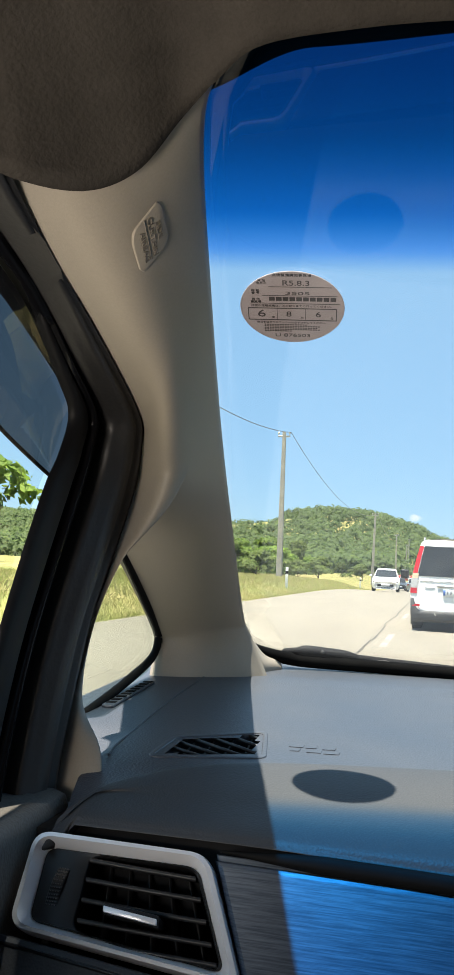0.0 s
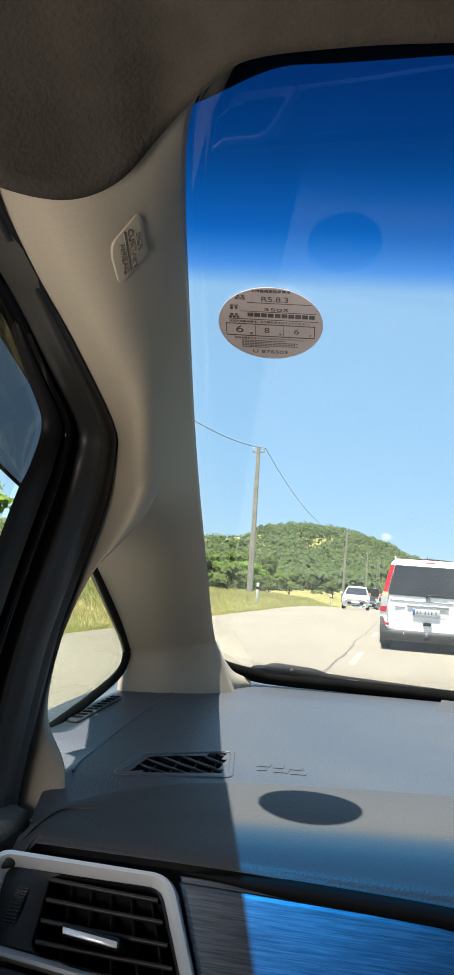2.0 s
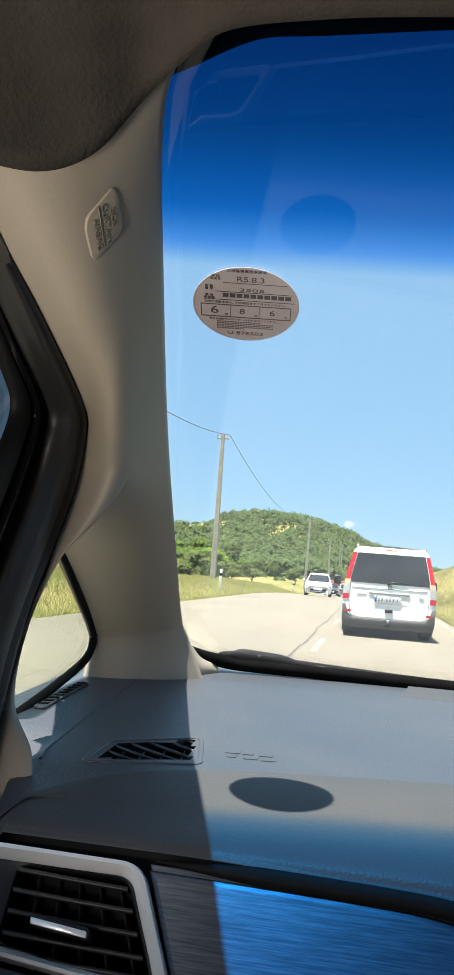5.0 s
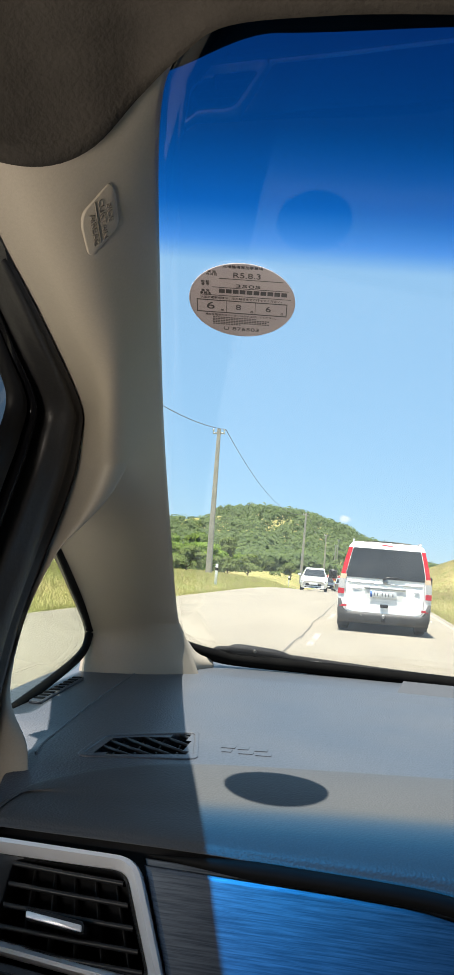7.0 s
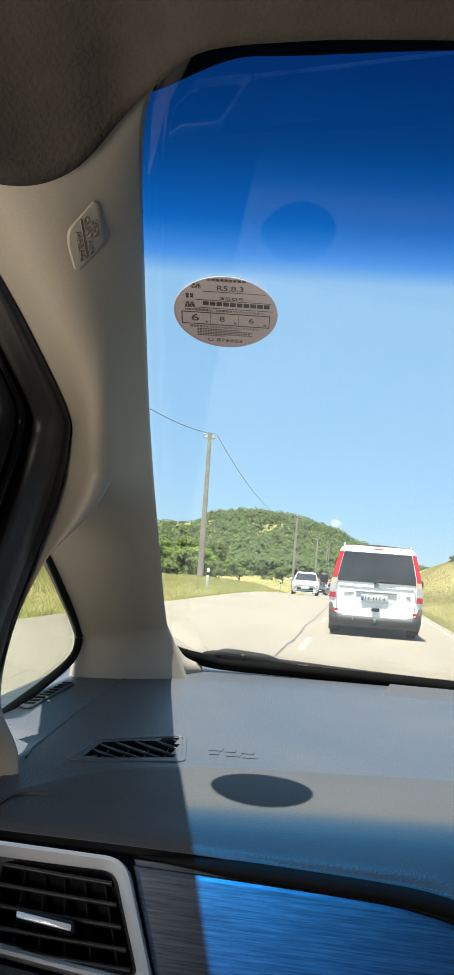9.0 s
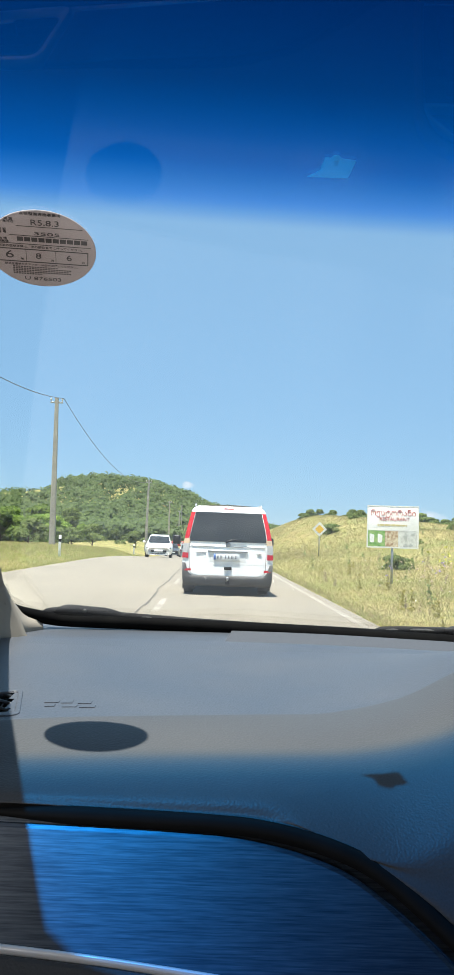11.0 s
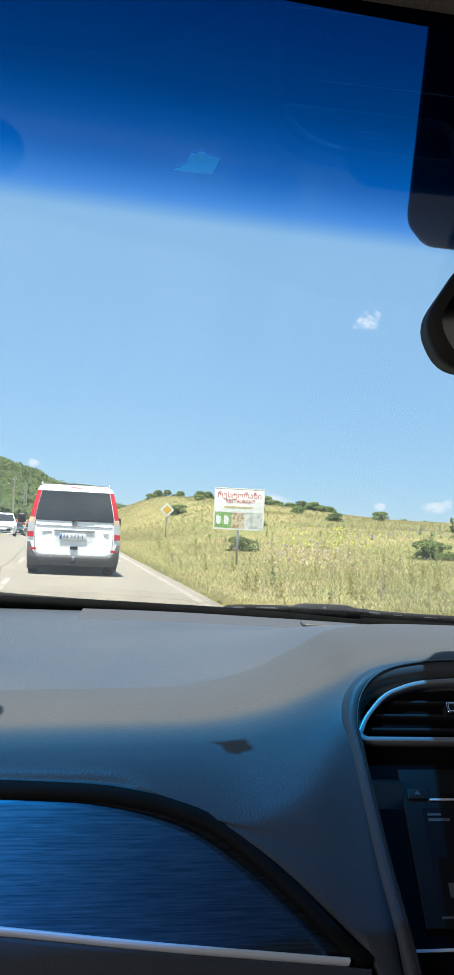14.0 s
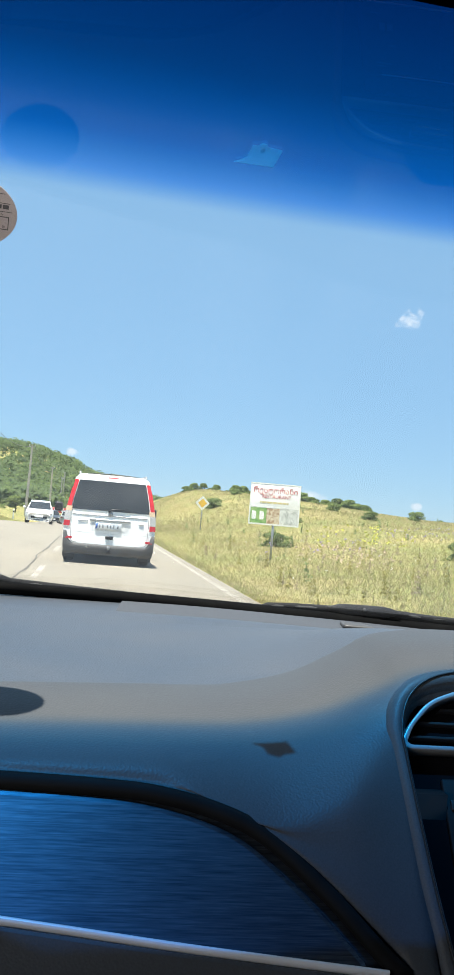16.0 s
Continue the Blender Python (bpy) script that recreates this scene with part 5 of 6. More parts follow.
weeds("dry_weeds", 40, near_meadow, 0.15, 0.40, 50, 0.022, WEED3, "dry brownish weeds in the meadow", 43)
weeds("slope_weeds", 50, mid_meadow, 0.2, 0.5, 40, 0.06, WEED, "dark green weeds scattered over the slope", 44)

# ---- poles and wire ----
CONCRETE = mat("pole_concrete", (0.36, 0.34, 0.30), 0.9, col2=(0.28, 0.26, 0.23), scale=2.5, fine=0.12, fine_scale=40, bump=0.004, bump_scale=50)
CERAMIC = mat("insulator", (0.55, 0.53, 0.50), 0.3, col2=(0.48, 0.46, 0.43), scale=20)
STEEL = mat("galvanised_steel", (0.42, 0.43, 0.44), 0.5, 0.7, col2=(0.34, 0.35, 0.36), scale=12)
WIRE = mat("wire", (0.09, 0.09, 0.10), 0.6, col2=(0.11, 0.11, 0.12), scale=3)
pole_tops = []
pole = thing("utility_pole", (0, 0, 0), "tapered grey concrete utility pole beside the road", "utility pole", group="utility poles along the road")
bm = bmesh.new()
rows = []
for z, a in ((-0.4, 0.19), (0.05, 0.185), (4.5, 0.145), (9.05, 0.105)):
    rows.append([(sx * a * q, sy * a * p, z) for sx, sy, q, p in ((-1, -1, 1, 0.8), (-1, -1, 0.8, 1), (1, -1, 0.8, 1), (1, -1, 1, 0.8), (1, 1, 1, 0.8), (1, 1, 0.8, 1), (-1, 1, 0.8, 1), (-1, 1, 1, 0.8))])
sheet(rows, bm, True)
bm.faces.new(bm.verts[-8:])
part("shaft", bm, CONCRETE, pole, smooth=False)
part("crossarm", box(-0.38, 0.38, -0.05, 0.05, 8.72, 8.82, 0.01), STEEL, pole)
for x in (-0.34, 0.34):
    part("insulator", tube([(x, 0, 8.82), (x, 0, 8.90), (x, 0, 8.92), (x, 0, 9.02), (x, 0, 9.04)], [0.02, 0.02, 0.055, 0.05, 0.02], 8), CERAMIC, pole)
spots = [(-9.9, 1.0), (-9.5, 57.5), (-8.1, 121), (-8.0, 186), (-8.4, 255), (-10, 330)]
for i, (x, y) in enumerate(spots):
    z = ground_z(x, y)
    m = pose(x, y, z, 0, 0.6 * (-1) ** i, 3 * i)
    if i:
        copy_thing(pole, m)
    else:
        pole.matrix_basis = m
    pole_tops.append(Vector((x + 0.34, y, z + 9.02)))
for a, b in zip(pole_tops, pole_tops[1:]):
    pts = []
    for k in range(25):
        t = k / 24
        p = a.lerp(b, t)
        p.z -= 1.9 * 4 * t * (1 - t)
        pts.append(p)
    tagged(link("power_line", tube(pts, 0.020, 5), WIRE), "sagging dark overhead power line", "power line", group="overhead lines")

# ---- road furniture ----
WHITE = mat("white_paint", (0.80, 0.79, 0.76), 0.5, col2=(0.70, 0.69, 0.66), scale=4, detail=6)
REDP = mat("red_paint", (0.55, 0.06, 0.05), 0.5, col2=(0.48, 0.08, 0.06), scale=4)
YELP = mat("yellow_paint", (0.80, 0.48, 0.04), 0.5, col2=(0.72, 0.42, 0.05), scale=4)
GREENP = mat("green_print", (0.12, 0.30, 0.06), 0.6, col2=(0.28, 0.42, 0.14), scale=9, contrast=(0.4, 0.6))
FOODP = mat("food_print", (0.35, 0.22, 0.12), 0.6, col2=(0.62, 0.52, 0.36), scale=16, detail=6, contrast=(0.42, 0.58))
GREYPR = mat("grey_print", (0.62, 0.62, 0.58), 0.6, col2=(0.40, 0.41, 0.38), scale=7, contrast=(0.45, 0.6))
GOLD = mat("gold_print", (0.55, 0.47, 0.20), 0.6, col2=(0.48, 0.41, 0.18), scale=6)


def words(body, size, material, parent, m, name="lettering", depth=0.002, align="CENTER"):
    cu = bpy.data.curves.new(name, "FONT")
    cu.body, cu.size, cu.align_x, cu.align_y, cu.extrude = body, size, align, "CENTER", depth
    tmp = new("tmp_text", cu)
    me = bpy.data.meshes.new_from_object(tmp.evaluated_get(bpy.context.evaluated_depsgraph_get()))
    bpy.data.objects.remove(tmp)
    bpy.data.curves.remove(cu)
    me.name = name
    me.materials.clear()
    me.materials.append(material)
    ob = new(name, me)
    ob.parent = parent
    ob.matrix_basis = m
    return ob


bx, by = 4.66, 24.0
bz = ground_z(bx, by)
sign = thing("billboard", (bx, by, bz), "white restaurant signboard on a steel post in the grass", "billboard")
sign.rotation_euler = (radians(-3), 0, radians(-9))
sign.scale = (0.88, 1.0, 0.95)
part("post", tube([(0, 0.03, -0.3), (0, 0.03, 1.55)], 0.035, 10), STEEL, sign)
part("board", box(-0.72, 0.72, -0.02, 0.0, 0.98, 2.08, 0.004), WHITE, sign)
rim = rounded([(-0.74, 0.96), (0.74, 0.96), (0.74, 2.10), (-0.74, 2.10)], 0.02)
rin = rounded([(-0.71, 0.99), (0.71, 0.99), (0.71, 2.07), (-0.71, 2.07)], 0.01)
sgn = lambda u, v, d: Vector((u, -d, v))
part("board_frame", ring(rim, rin, -0.01, 0.024, sgn), WHITE, sign, smooth=False)
words("რესტორანი", 0.215, REDP, sign, pose(0.0, -0.024, 1.90, 90, 0, 0))
words("RESTAURANT", 0.14, REDP, sign, pose(0.04, -0.024, 1.735, 90, 0, 0))
for k, w in enumerate((0.04, 0.13, 0.15, 0.13, 0.13, 0.10, 0.04)):
    x = -0.44 + sum((0.04, 0.13, 0.15, 0.13, 0.13, 0.10, 0.04)[:k]) + 0.02 * k
    part("name_bar", prism([(x, 1.55), (x + w, 1.55), (x + w, 1.60), (x, 1.60)], 0.019, 0.024, sgn), GOLD, sign, smooth=False)
for mt, x0, x1 in ((GREENP, -0.70, -0.22), (FOODP, -0.22, 0.16), (GREYPR, 0.16, 0.70)):
    part("picture_panel", prism([(x0, 1.00), (x1, 1.00), (x1, 1.42), (x0, 1.42)], 0.019, 0.024, sgn), mt, sign, smooth=False)
for x in (-0.60, -0.37):
    part("pale_blob", prism(rounded([(x - 0.05, 1.10), (x + 0.07, 1.10), (x + 0.08, 1.31), (x - 0.06, 1.34)], 0.04), 0.024, 0.026, sgn), WHITE, sign, smooth=False)
part("divider", prism([(-0.70, 1.425), (0.70, 1.425), (0.70, 1.44), (-0.70, 1.44)], 0.019, 0.025, sgn), GREYPR, sign, smooth=False)

dx, dy = 6.5, 56.0
pr = thing("priority_sign", (dx, dy, ground_z(dx, dy)), "yellow and white diamond priority road sign", "road sign")
part("post", tube([(0, 0.03, -0.2), (0, 0.03, 1.75)], 0.03, 8), STEEL, pr)
dia = lambda r: rounded([(0, 1.62 - r), (r, 1.62), (0, 1.62 + r), (-r, 1.62)], 0.05)
part("plate", prism(dia(0.44), -0.01, 0.01, sgn), WHITE, pr, smooth=False)
part("yellow_field", prism(dia(0.27), 0.010, 0.014, sgn), YELP, pr, "yellow centre field", smooth=False)

cz = ground_z(-4.6, 128)
chev = thing("chevron_board", (-4.4, 128, cz), "red and white chevron bend board", "road sign")
for x in (-1.0, 1.0):
    part("post", tube([(x, 0.05, -0.2), (x, 0.05, 1.9)], 0.035, 6), STEEL, chev)
part("plate", box(-1.25, 1.25, -0.02, 0.02, 1.15, 1.85), REDP, chev)
for k in range(3):
    x = 0.7 - 0.75 * k
    part("chevron", prism([(x, 1.2), (x + 0.22, 1.2), (x - 0.08, 1.5), (x + 0.22, 1.8), (x, 1.8), (x - 0.3, 1.5)], 0.02, 0.03, sgn), WHITE, chev, smooth=False)

mk = thing("marker_post", (-6.9, 44, ground_z(-6.9, 44)), "white roadside marker post with dark band", "marker post", group="marker posts")
part("body", box(-0.06, 0.06, -0.04, 0.04, -0.1, 1.0, 0.02), WHITE, mk)
part("band", box(-0.063, 0.063, -0.043, 0.043, 0.68, 0.84, 0.02), FRIT, mk)
for x, y in ((-6.8, 86), (-7.2, 130)):
    copy_thing(mk, pose(x, y, ground_z(x, y)))


# ---- vehicles ----
CARWHITE = mat("white_car_paint", (0.90, 0.90, 0.89), 0.35, col2=(0.85, 0.845, 0.83), scale=1.5, detail=6, coat=0.5)
CARSILVER = mat("silver_car_paint", (0.42, 0.45, 0.48), 0.35, 0.5, col2=(0.36, 0.39, 0.42), scale=1.5, coat=0.5)
CARDARK = mat("dark_car_paint", (0.05, 0.055, 0.06), 0.3, col2=(0.06, 0.065, 0.07), scale=1.5, coat=0.5)
BUMPER = mat("grey_bumper", (0.042, 0.042, 0.043), 0.65, col2=(0.058, 0.056, 0.054), scale=3, detail=6)
TINT = mat("dark_tinted_glass", (0.022, 0.024, 0.026), 0.08, col2=(0.040, 0.042, 0.043), scale=1.6, detail=5, spec=0.6)
TYRE = mat("tyre", (0.022, 0.022, 0.022), 0.85, col2=(0.035, 0.034, 0.032), scale=9)
REDLENS = mat("red_lens", (0.55, 0.015, 0.02), 0.18, col2=(0.45, 0.01, 0.015), scale=25, coat=0.6)
CLEARLENS = mat("clear_lens", (0.62, 0.60, 0.57), 0.15, 0.2, col2=(0.50, 0.48, 0.45), scale=25, coat=0.6)
AMBERCLEAR = mat("amber_lens", (0.66, 0.50, 0.34), 0.2, col2=(0.62, 0.44, 0.28), scale=25, coat=0.5)
PLATE = mat("number_plate", (0.74, 0.76, 0.78), 0.45, col2=(0.68, 0.70, 0.72), scale=8)
# car white darkened for shade in the plate recess, reused for seam lines
PLATESHADE = mat("shaded_body_white", (0.70, 0.70, 0.69), 0.5, col2=(0.64, 0.64, 0.63), scale=4)
PLATEINK = mat("plate_ink", (0.16, 0.17, 0.19), 0.5, col2=(0.19, 0.20, 0.22), scale=30)
PLATEBLUE = mat("plate_blue", (0.05, 0.14, 0.45), 0.45, col2=(0.06, 0.16, 0.5), scale=8)


def wheel_at(parent, x, y, r, w):
    wh = part("wheel", tube([(x - w / 2, y, r), (x - w * 0.42, y, r), (x + w * 0.42, y, r), (x + w / 2, y, r)], [r * 0.9, r, r, r * 0.9], 22), TYRE, parent, "black rubber tyre")
    part("rim", tube([(x - w * 0.52, y, r), (x + w * 0.52, y, r)], r * 0.6, 14), STEEL, wh, "grey steel rim")


van = thing("van", (0.41, 19.8, ground_z(0, 19.8) + 0.012), "white passenger van with tinted rear window, seen from behind", "van")
van.rotation_euler = (0, 0, radians(1.0))
hw = curve1([0.22, 0.40, 0.60, 0.95, 1.10, 1.40, 1.65, 1.80, 1.87], [0.90, 0.935, 0.95, 0.945, 0.925, 0.865, 0.805, 0.76, 0.66])


def v_rear(f, z):
    return 0.085 * max(0, z - 0.40) + 0.17 * sm(z, 0.95, 1.9) * max(0, (z - 0.95) / 0.92) + 0.055 * abs(f) ** 5 + 0.10 * sm(z, 1.76, 1.88) ** 2


zs = np.linspace(0.32, 1.87, 36)
fs = np.linspace(-1, 1, 29)
bm = sheet([[(f * hw(z), v_rear(f, z), z) for f in fs] for z in zs])
for s in (-1, 1):
    sheet([[(s * hw(z) * (1 - 0.03 * sm(y, 3.6, 4.7)), v_rear(1, z) + y * (1 - 0.0 * z), z * (1 - 0.38 * sm(y, 3.1, 4.7) * sm(z, 0.8, 1.9))) for y in (0.0, 0.08, 0.2, 0.9, 1.8, 2.7, 3.2, 3.6, 4.0, 4.4, 4.6)] for z in zs], bm)
sheet([[(f * 0.64, v_rear(f, 1.87) + y, (1.87 + 0.035 * (1 - f * f)) * (1 - 0.38 * sm(y, 3.1, 4.7))) for f in fs] for y in (0, 0.06, 0.3, 1.5, 2.7, 3.2, 3.6, 4.0, 4.6)], bm)
bmesh.ops.remove_doubles(bm, verts=bm.verts[:], dist=0.002)
bmesh.ops.recalc_face_normals(bm, faces=bm.faces[:])
part("body", bm, CARWHITE, van)


def on_rear(f, z, d):
    return Vector((f * hw(z), v_rear(f, z) - d, z))


def rear_patch(f0, f1, z0, z1, d, n=14, m=8, slant=0.0):
    rows = []
    for j in range(m + 1):
        z = z0 + (z1 - z0) * j / m
        rows.append([on_rear(f0 + (f1 - f0) * i / n, z, d) for i in range(n + 1)])
    bm = sheet(rows)
    edge = rows[0] + [r[-1] for r in rows[1:]] + rows[-1][-2::-1] + [r[0] for r in rows[-2:0:-1]]
    sheet([edge, [q + Vector((0, 0.03, 0)) for q in edge]], bm, True)
    return bm


part("rear_window", rear_patch(-0.885, 0.885, 1.115, 1.735, 0.012), TINT, van, "dark tinted rear window")
for s in (-1, 1):
    a, b = (0.90, 1.002) if s > 0 else (-1.002, -0.90)
    lamp = part("tail_lamp", rear_patch(a, b, 1.17, 1.735, 0.016, 4, 12), REDLENS, van, "tall red tail lamp")
    a2, b2 = (0.87, 1.004) if s > 0 else (-1.004, -0.87)
    part("amber_section", rear_patch(a2, b2, 1.07, 1.17, 0.018, 4, 4), AMBERCLEAR, lamp, "pale amber indicator lens")
    part("clear_section", rear_patch(a2, b2, 0.87, 1.07, 0.018, 4, 6), CLEARLENS, lamp, "clear reversing lens")
    part("lower_section", rear_patch(a2, b2, 0.76, 0.87, 0.018, 4, 4), REDLENS, lamp, "red lower lens")
    part("bumper_reflector", rear_patch(0.80 * s if s > 0 else -0.95, 0.95 if s > 0 else -0.80, 0.50, 0.545, 0.052, 4, 2), REDLENS, van)
bm = bmesh.new()
rows = []
for z, d in ((0.19, -0.02), (0.21, 0.03), (0.27, 0.045), (0.34, 0.048), (0.39, 0.040), (0.415, 0.0)):
    rows.append([(f * (hw(z) + 0.012), 0.055 * abs(f) ** 5 - d, z + (0.25 * sm(abs(f), 0.84, 0.92) if z > 0.38 else 0)) for f in np.linspace(-1.0, 1.0, 31)])
sheet(rows, bm)
for s in (-1, 1):
    sheet([[(s * (hw(z) + 0.012), 0.055 - d + y, z + (0.25 * (1 - sm(y, 0.2, 0.6)) if z > 0.38 else 0)) for y in (0, 0.3, 0.6)] for z, d in ((0.19, -0.02), (0.21, 0.03), (0.27, 0.045), (0.34, 0.048), (0.39, 0.040), (0.415, 0.0))], bm)
part("bumper", bm, BUMPER, van, "dark grey plastic rear bumper")
part("plate_recess", rear_patch(-0.40, 0.40, 0.70, 0.90, 0.004), PLATESHADE, van)
part("grip_bar", box(-0.42, 0.42, 0.015, 0.05, 0.900, 0.94, 0.012), STEEL, van, "grey grip bar over the plate")
part("waist_crease", tube([on_rear(f, 1.015, 0.002) for f in np.linspace(-0.82, 0.82, 24)], 0.010, 6), STEEL, van, "pale grey moulding line")
plate = part("number_plate", box(-0.30, 0.24, -0.004, 0.012, 0.735, 0.865, 0.004), PLATE, van, "white number plate with unreadable bars")
part("plate_band", box(-0.297, -0.255, -0.0065, -0.002, 0.74, 0.86), PLATEBLUE, plate)
for x in (-0.22, -0.155, -0.06, 0.005, 0.07, 0.155):
    part("plate_bar", box(x, x + 0.024, -0.0065, -0.003, 0.765, 0.835), PLATEINK, plate)
part("handle", box(-0.075, 0.085, -0.02, 0.03, 0.53, 0.60, 0.012), BLACK, van, "dark tailgate handle")
badge = tube([(0.0, 0.055, 1.06), (0.0, 0.035, 1.06)], 0.05, 20)
part("badge", badge, STEEL, van, "plain round badge")
for x0, w in ((-0.66, 0.20), (0.60, 0.10)):
    part("badge_bar", box(x0, x0 + w, 0.030, 0.052, 0.875, 0.892, 0.004), STEEL, van)
part("tailgate_seam", tube([on_rear(0, z, 0.0) for z in (0.42, 0.55, 0.72)], 0.004, 5), PLATESHADE, van)
part("tailgate_seam", tube([on_rear(f, 0.645 + 0.02 * f * f, -0.004) for f in np.linspace(-0.82, 0.82, 20)], 0.006, 5), PLATESHADE, van)
for s in (-1, 1):
    part("tailgate_seam", tube([on_rear(s * f, z, 0.0) for f, z in ((0.70, 0.425), (0.80, 0.44), (0.835, 0.50), (0.845, 0.80), (0.86, 1.10))], 0.005, 5), BUMPER, van)
part("rear_wiper", tube([on_rear(f, z, 0.03) for f, z in ((-0.06, 1.10), (0.02, 1.145), (0.12, 1.165), (0.42, 1.15))], [0.022, 0.018, 0.014, 0.007], 6), BLACK, van)
part("high_stop_lamp", rear_patch(-0.16, 0.16, 1.81, 1.83, 0.010, 6, 2), REDLENS, van)
for s in (-1, 1):
    part("door_mirror", box(s * 1.13 - 0.10, s * 1.13 + 0.10, 3.30, 3.42, 1.02, 1.24, 0.04), BLACK, van, "black door mirror")
    wheel_at(van, s * 0.80, 0.86, 0.325, 0.21)
    wheel_at(van, s * 0.80, 3.95, 0.325, 0.21)
    part("side_window", sheet([[(s * (hw(z) + 0.006), v_rear(1, z) + y, z) for y in (0.35, 1.2, 1.25, 2.3, 2.9)] for z in (1.14, 1.4, 1.7)]), TINT, van)
part("underbody", box(-0.78, 0.78, 0.25, 4.2, 0.20, 0.36, 0.03), FRIT, van)
part("spare_carrier", box(-0.42, 0.30, 0.12, 0.75, 0.19, 0.29, 0.05), BUMPER, van)
part("silencer", tube([(0.36, 0.12, 0.26), (0.62, 0.12, 0.26)], 0.075, 12), STEEL, van)
part("tow_bar", box(-0.05, 0.05, -0.10, 0.3, 0.24, 0.31, 0.01), BLACK, van)
for s in (-1, 1):
    part("roof_rail", tube([(s * 0.70, 0.45, 1.845), (s * 0.70, 0.55, 1.905), (s * 0.70, 2.6, 1.915), (s * 0.70, 2.7, 1.86)], 0.022, 6), STEEL, van, "slim grey roof rail")
    part("mud_flap", box(s * 0.80 - 0.13, s * 0.80 + 0.13, 0.42, 0.44, 0.10, 0.40), BUMPER, van)
part("tow_ball", tube([(0, -0.09, 0.31), (0, -0.09, 0.33), (0, -0.09, 0.35), (0, -0.09, 0.385), (0, -0.09, 0.39)], [0.015, 0.015, 0.03, 0.028, 0.01], 10), STEEL, van)


def small_car(name, paint, label, tall=1.0):
    ob = thing(name, (0, 0, 0), label, "car")
    zt = curve1([-2.15, -2.05, -1.6, -0.95, 0.0, 1.2, 1.9, 2.1], [0.58, 0.70, 0.80, 0.93, 0.95, 0.97, 0.95, 0.85])
    wd = curve1([-2.15, -1.9, -1.2, 0, 1.4, 2.1], [0.66, 0.82, 0.875, 0.88, 0.87, 0.74])
    bm = bmesh.new()
    rows = []
    for y in np.linspace(-2.12, 2.08, 24):
        w, t = wd(y), zt(y) * (1 + 0.18 * (tall - 1) * 4)
        rows.append([(s * w * k, y, z) for s, k, z in ((-1, 0.90, 0.20), (-1, 0.97, 0.32), (-1, 1.0, 0.55), (-1, 0.97, t - 0.10), (-1, 0.86, t - 0.015), (-1, 0.45, t + 0.01), (1, 0.45, t + 0.01), (1, 0.86, t - 0.015), (1, 0.97, t - 0.10), (1, 1.0, 0.55), (1, 0.97, 0.32), (1, 0.90, 0.20))])
    vs = sheet(rows, bm)
    bm.verts.ensure_lookup_table()
    bm.faces.new(bm.verts[:12])
    bm.faces.new(bm.verts[-12:][::-1])
    part("body", bm, paint, ob)
    h = 1.48 * tall
    zc = lambda y: float(np.interp(y, [-1.05, -0.15, 0.35, 1.1, 1.95], [0.90, h - 0.07, h, h - 0.03, 0.95]))
    rows = []
    for y in np.linspace(-1.05, 1.95, 16):
        t = zc(y)
        k = (t - 0.88) / (h - 0.88)
        rows.append([(s * (0.80 - q * 0.22 * max(k, 0)), y, 0.86 + (t - 0.86) * p) for s, q, p in ((-1, 0, 0), (-1, 0.75, 0.75), (-1, 1.0, 0.97), (-1, 1.6, 1.0), (1, 1.6, 1.0), (1, 1.0, 0.97), (1, 0.75, 0.75), (1, 0, 0))])
    part("cabin", sheet(rows), paint, ob)
    part("windscreen", sheet([[(x * (0.70 - 0.12 * t), -1.0 + 0.85 * t - 0.02, 0.95 + (h - 0.09 - 0.95) * t + 0.008) for x in (-1, -0.5, 0, 0.5, 1)] for t in (0.02, 0.5, 0.95)]), TINT, ob, "dark reflective windscreen")
    part("rear_window", sheet([[(x * (0.66 - 0.10 * t), 1.93 - 0.75 * t + 0.02, 1.0 + (h - 0.10 - 1.0) * t + 0.008) for x in (-1, 0, 1)] for t in (0.05, 0.5, 0.92)]), TINT, ob)
    for s in (-1, 1):
        part("headlamp", box(s * 0.62 - 0.17, s * 0.62 + 0.17, -2.06, -1.88, 0.60, 0.72, 0.04), CLEARLENS, ob, "clear headlamp")
        part("tail_lamp", box(s * 0.66 - 0.10, s * 0.66 + 0.10, 1.98, 2.08, 0.72, 0.88, 0.02), REDLENS, ob)
        part("door_mirror", box(s * 0.97 - 0.08, s * 0.97 + 0.08, -0.80, -0.68, 0.95, 1.07, 0.03), paint, ob)
        part("side_window", sheet([[(s * (0.815 - 0.165 * t), y, 0.97 + (h - 0.13 - 0.97) * t) for y in (-0.62 + 0.5 * t, 0.3, 1.3 - 0.3 * t)] for t in (0.05, 0.9)]), TINT, ob)
        wheel_at(ob, s * 0.76, -1.32, 0.31, 0.2)
        wheel_at(ob, s * 0.76, 1.30, 0.31, 0.2)
    part("grille", box(-0.50, 0.50, -2.135, -2.05, 0.36, 0.50, 0.02), BLACK, ob)
    part("number_plate", box(-0.26, 0.26, -2.15, -2.12, 0.40, 0.51), PLATE, ob)
    part("lower_intake", box(-0.62, 0.62, -2.12, -2.0, 0.22, 0.32, 0.02), BLACK, ob)
    return ob


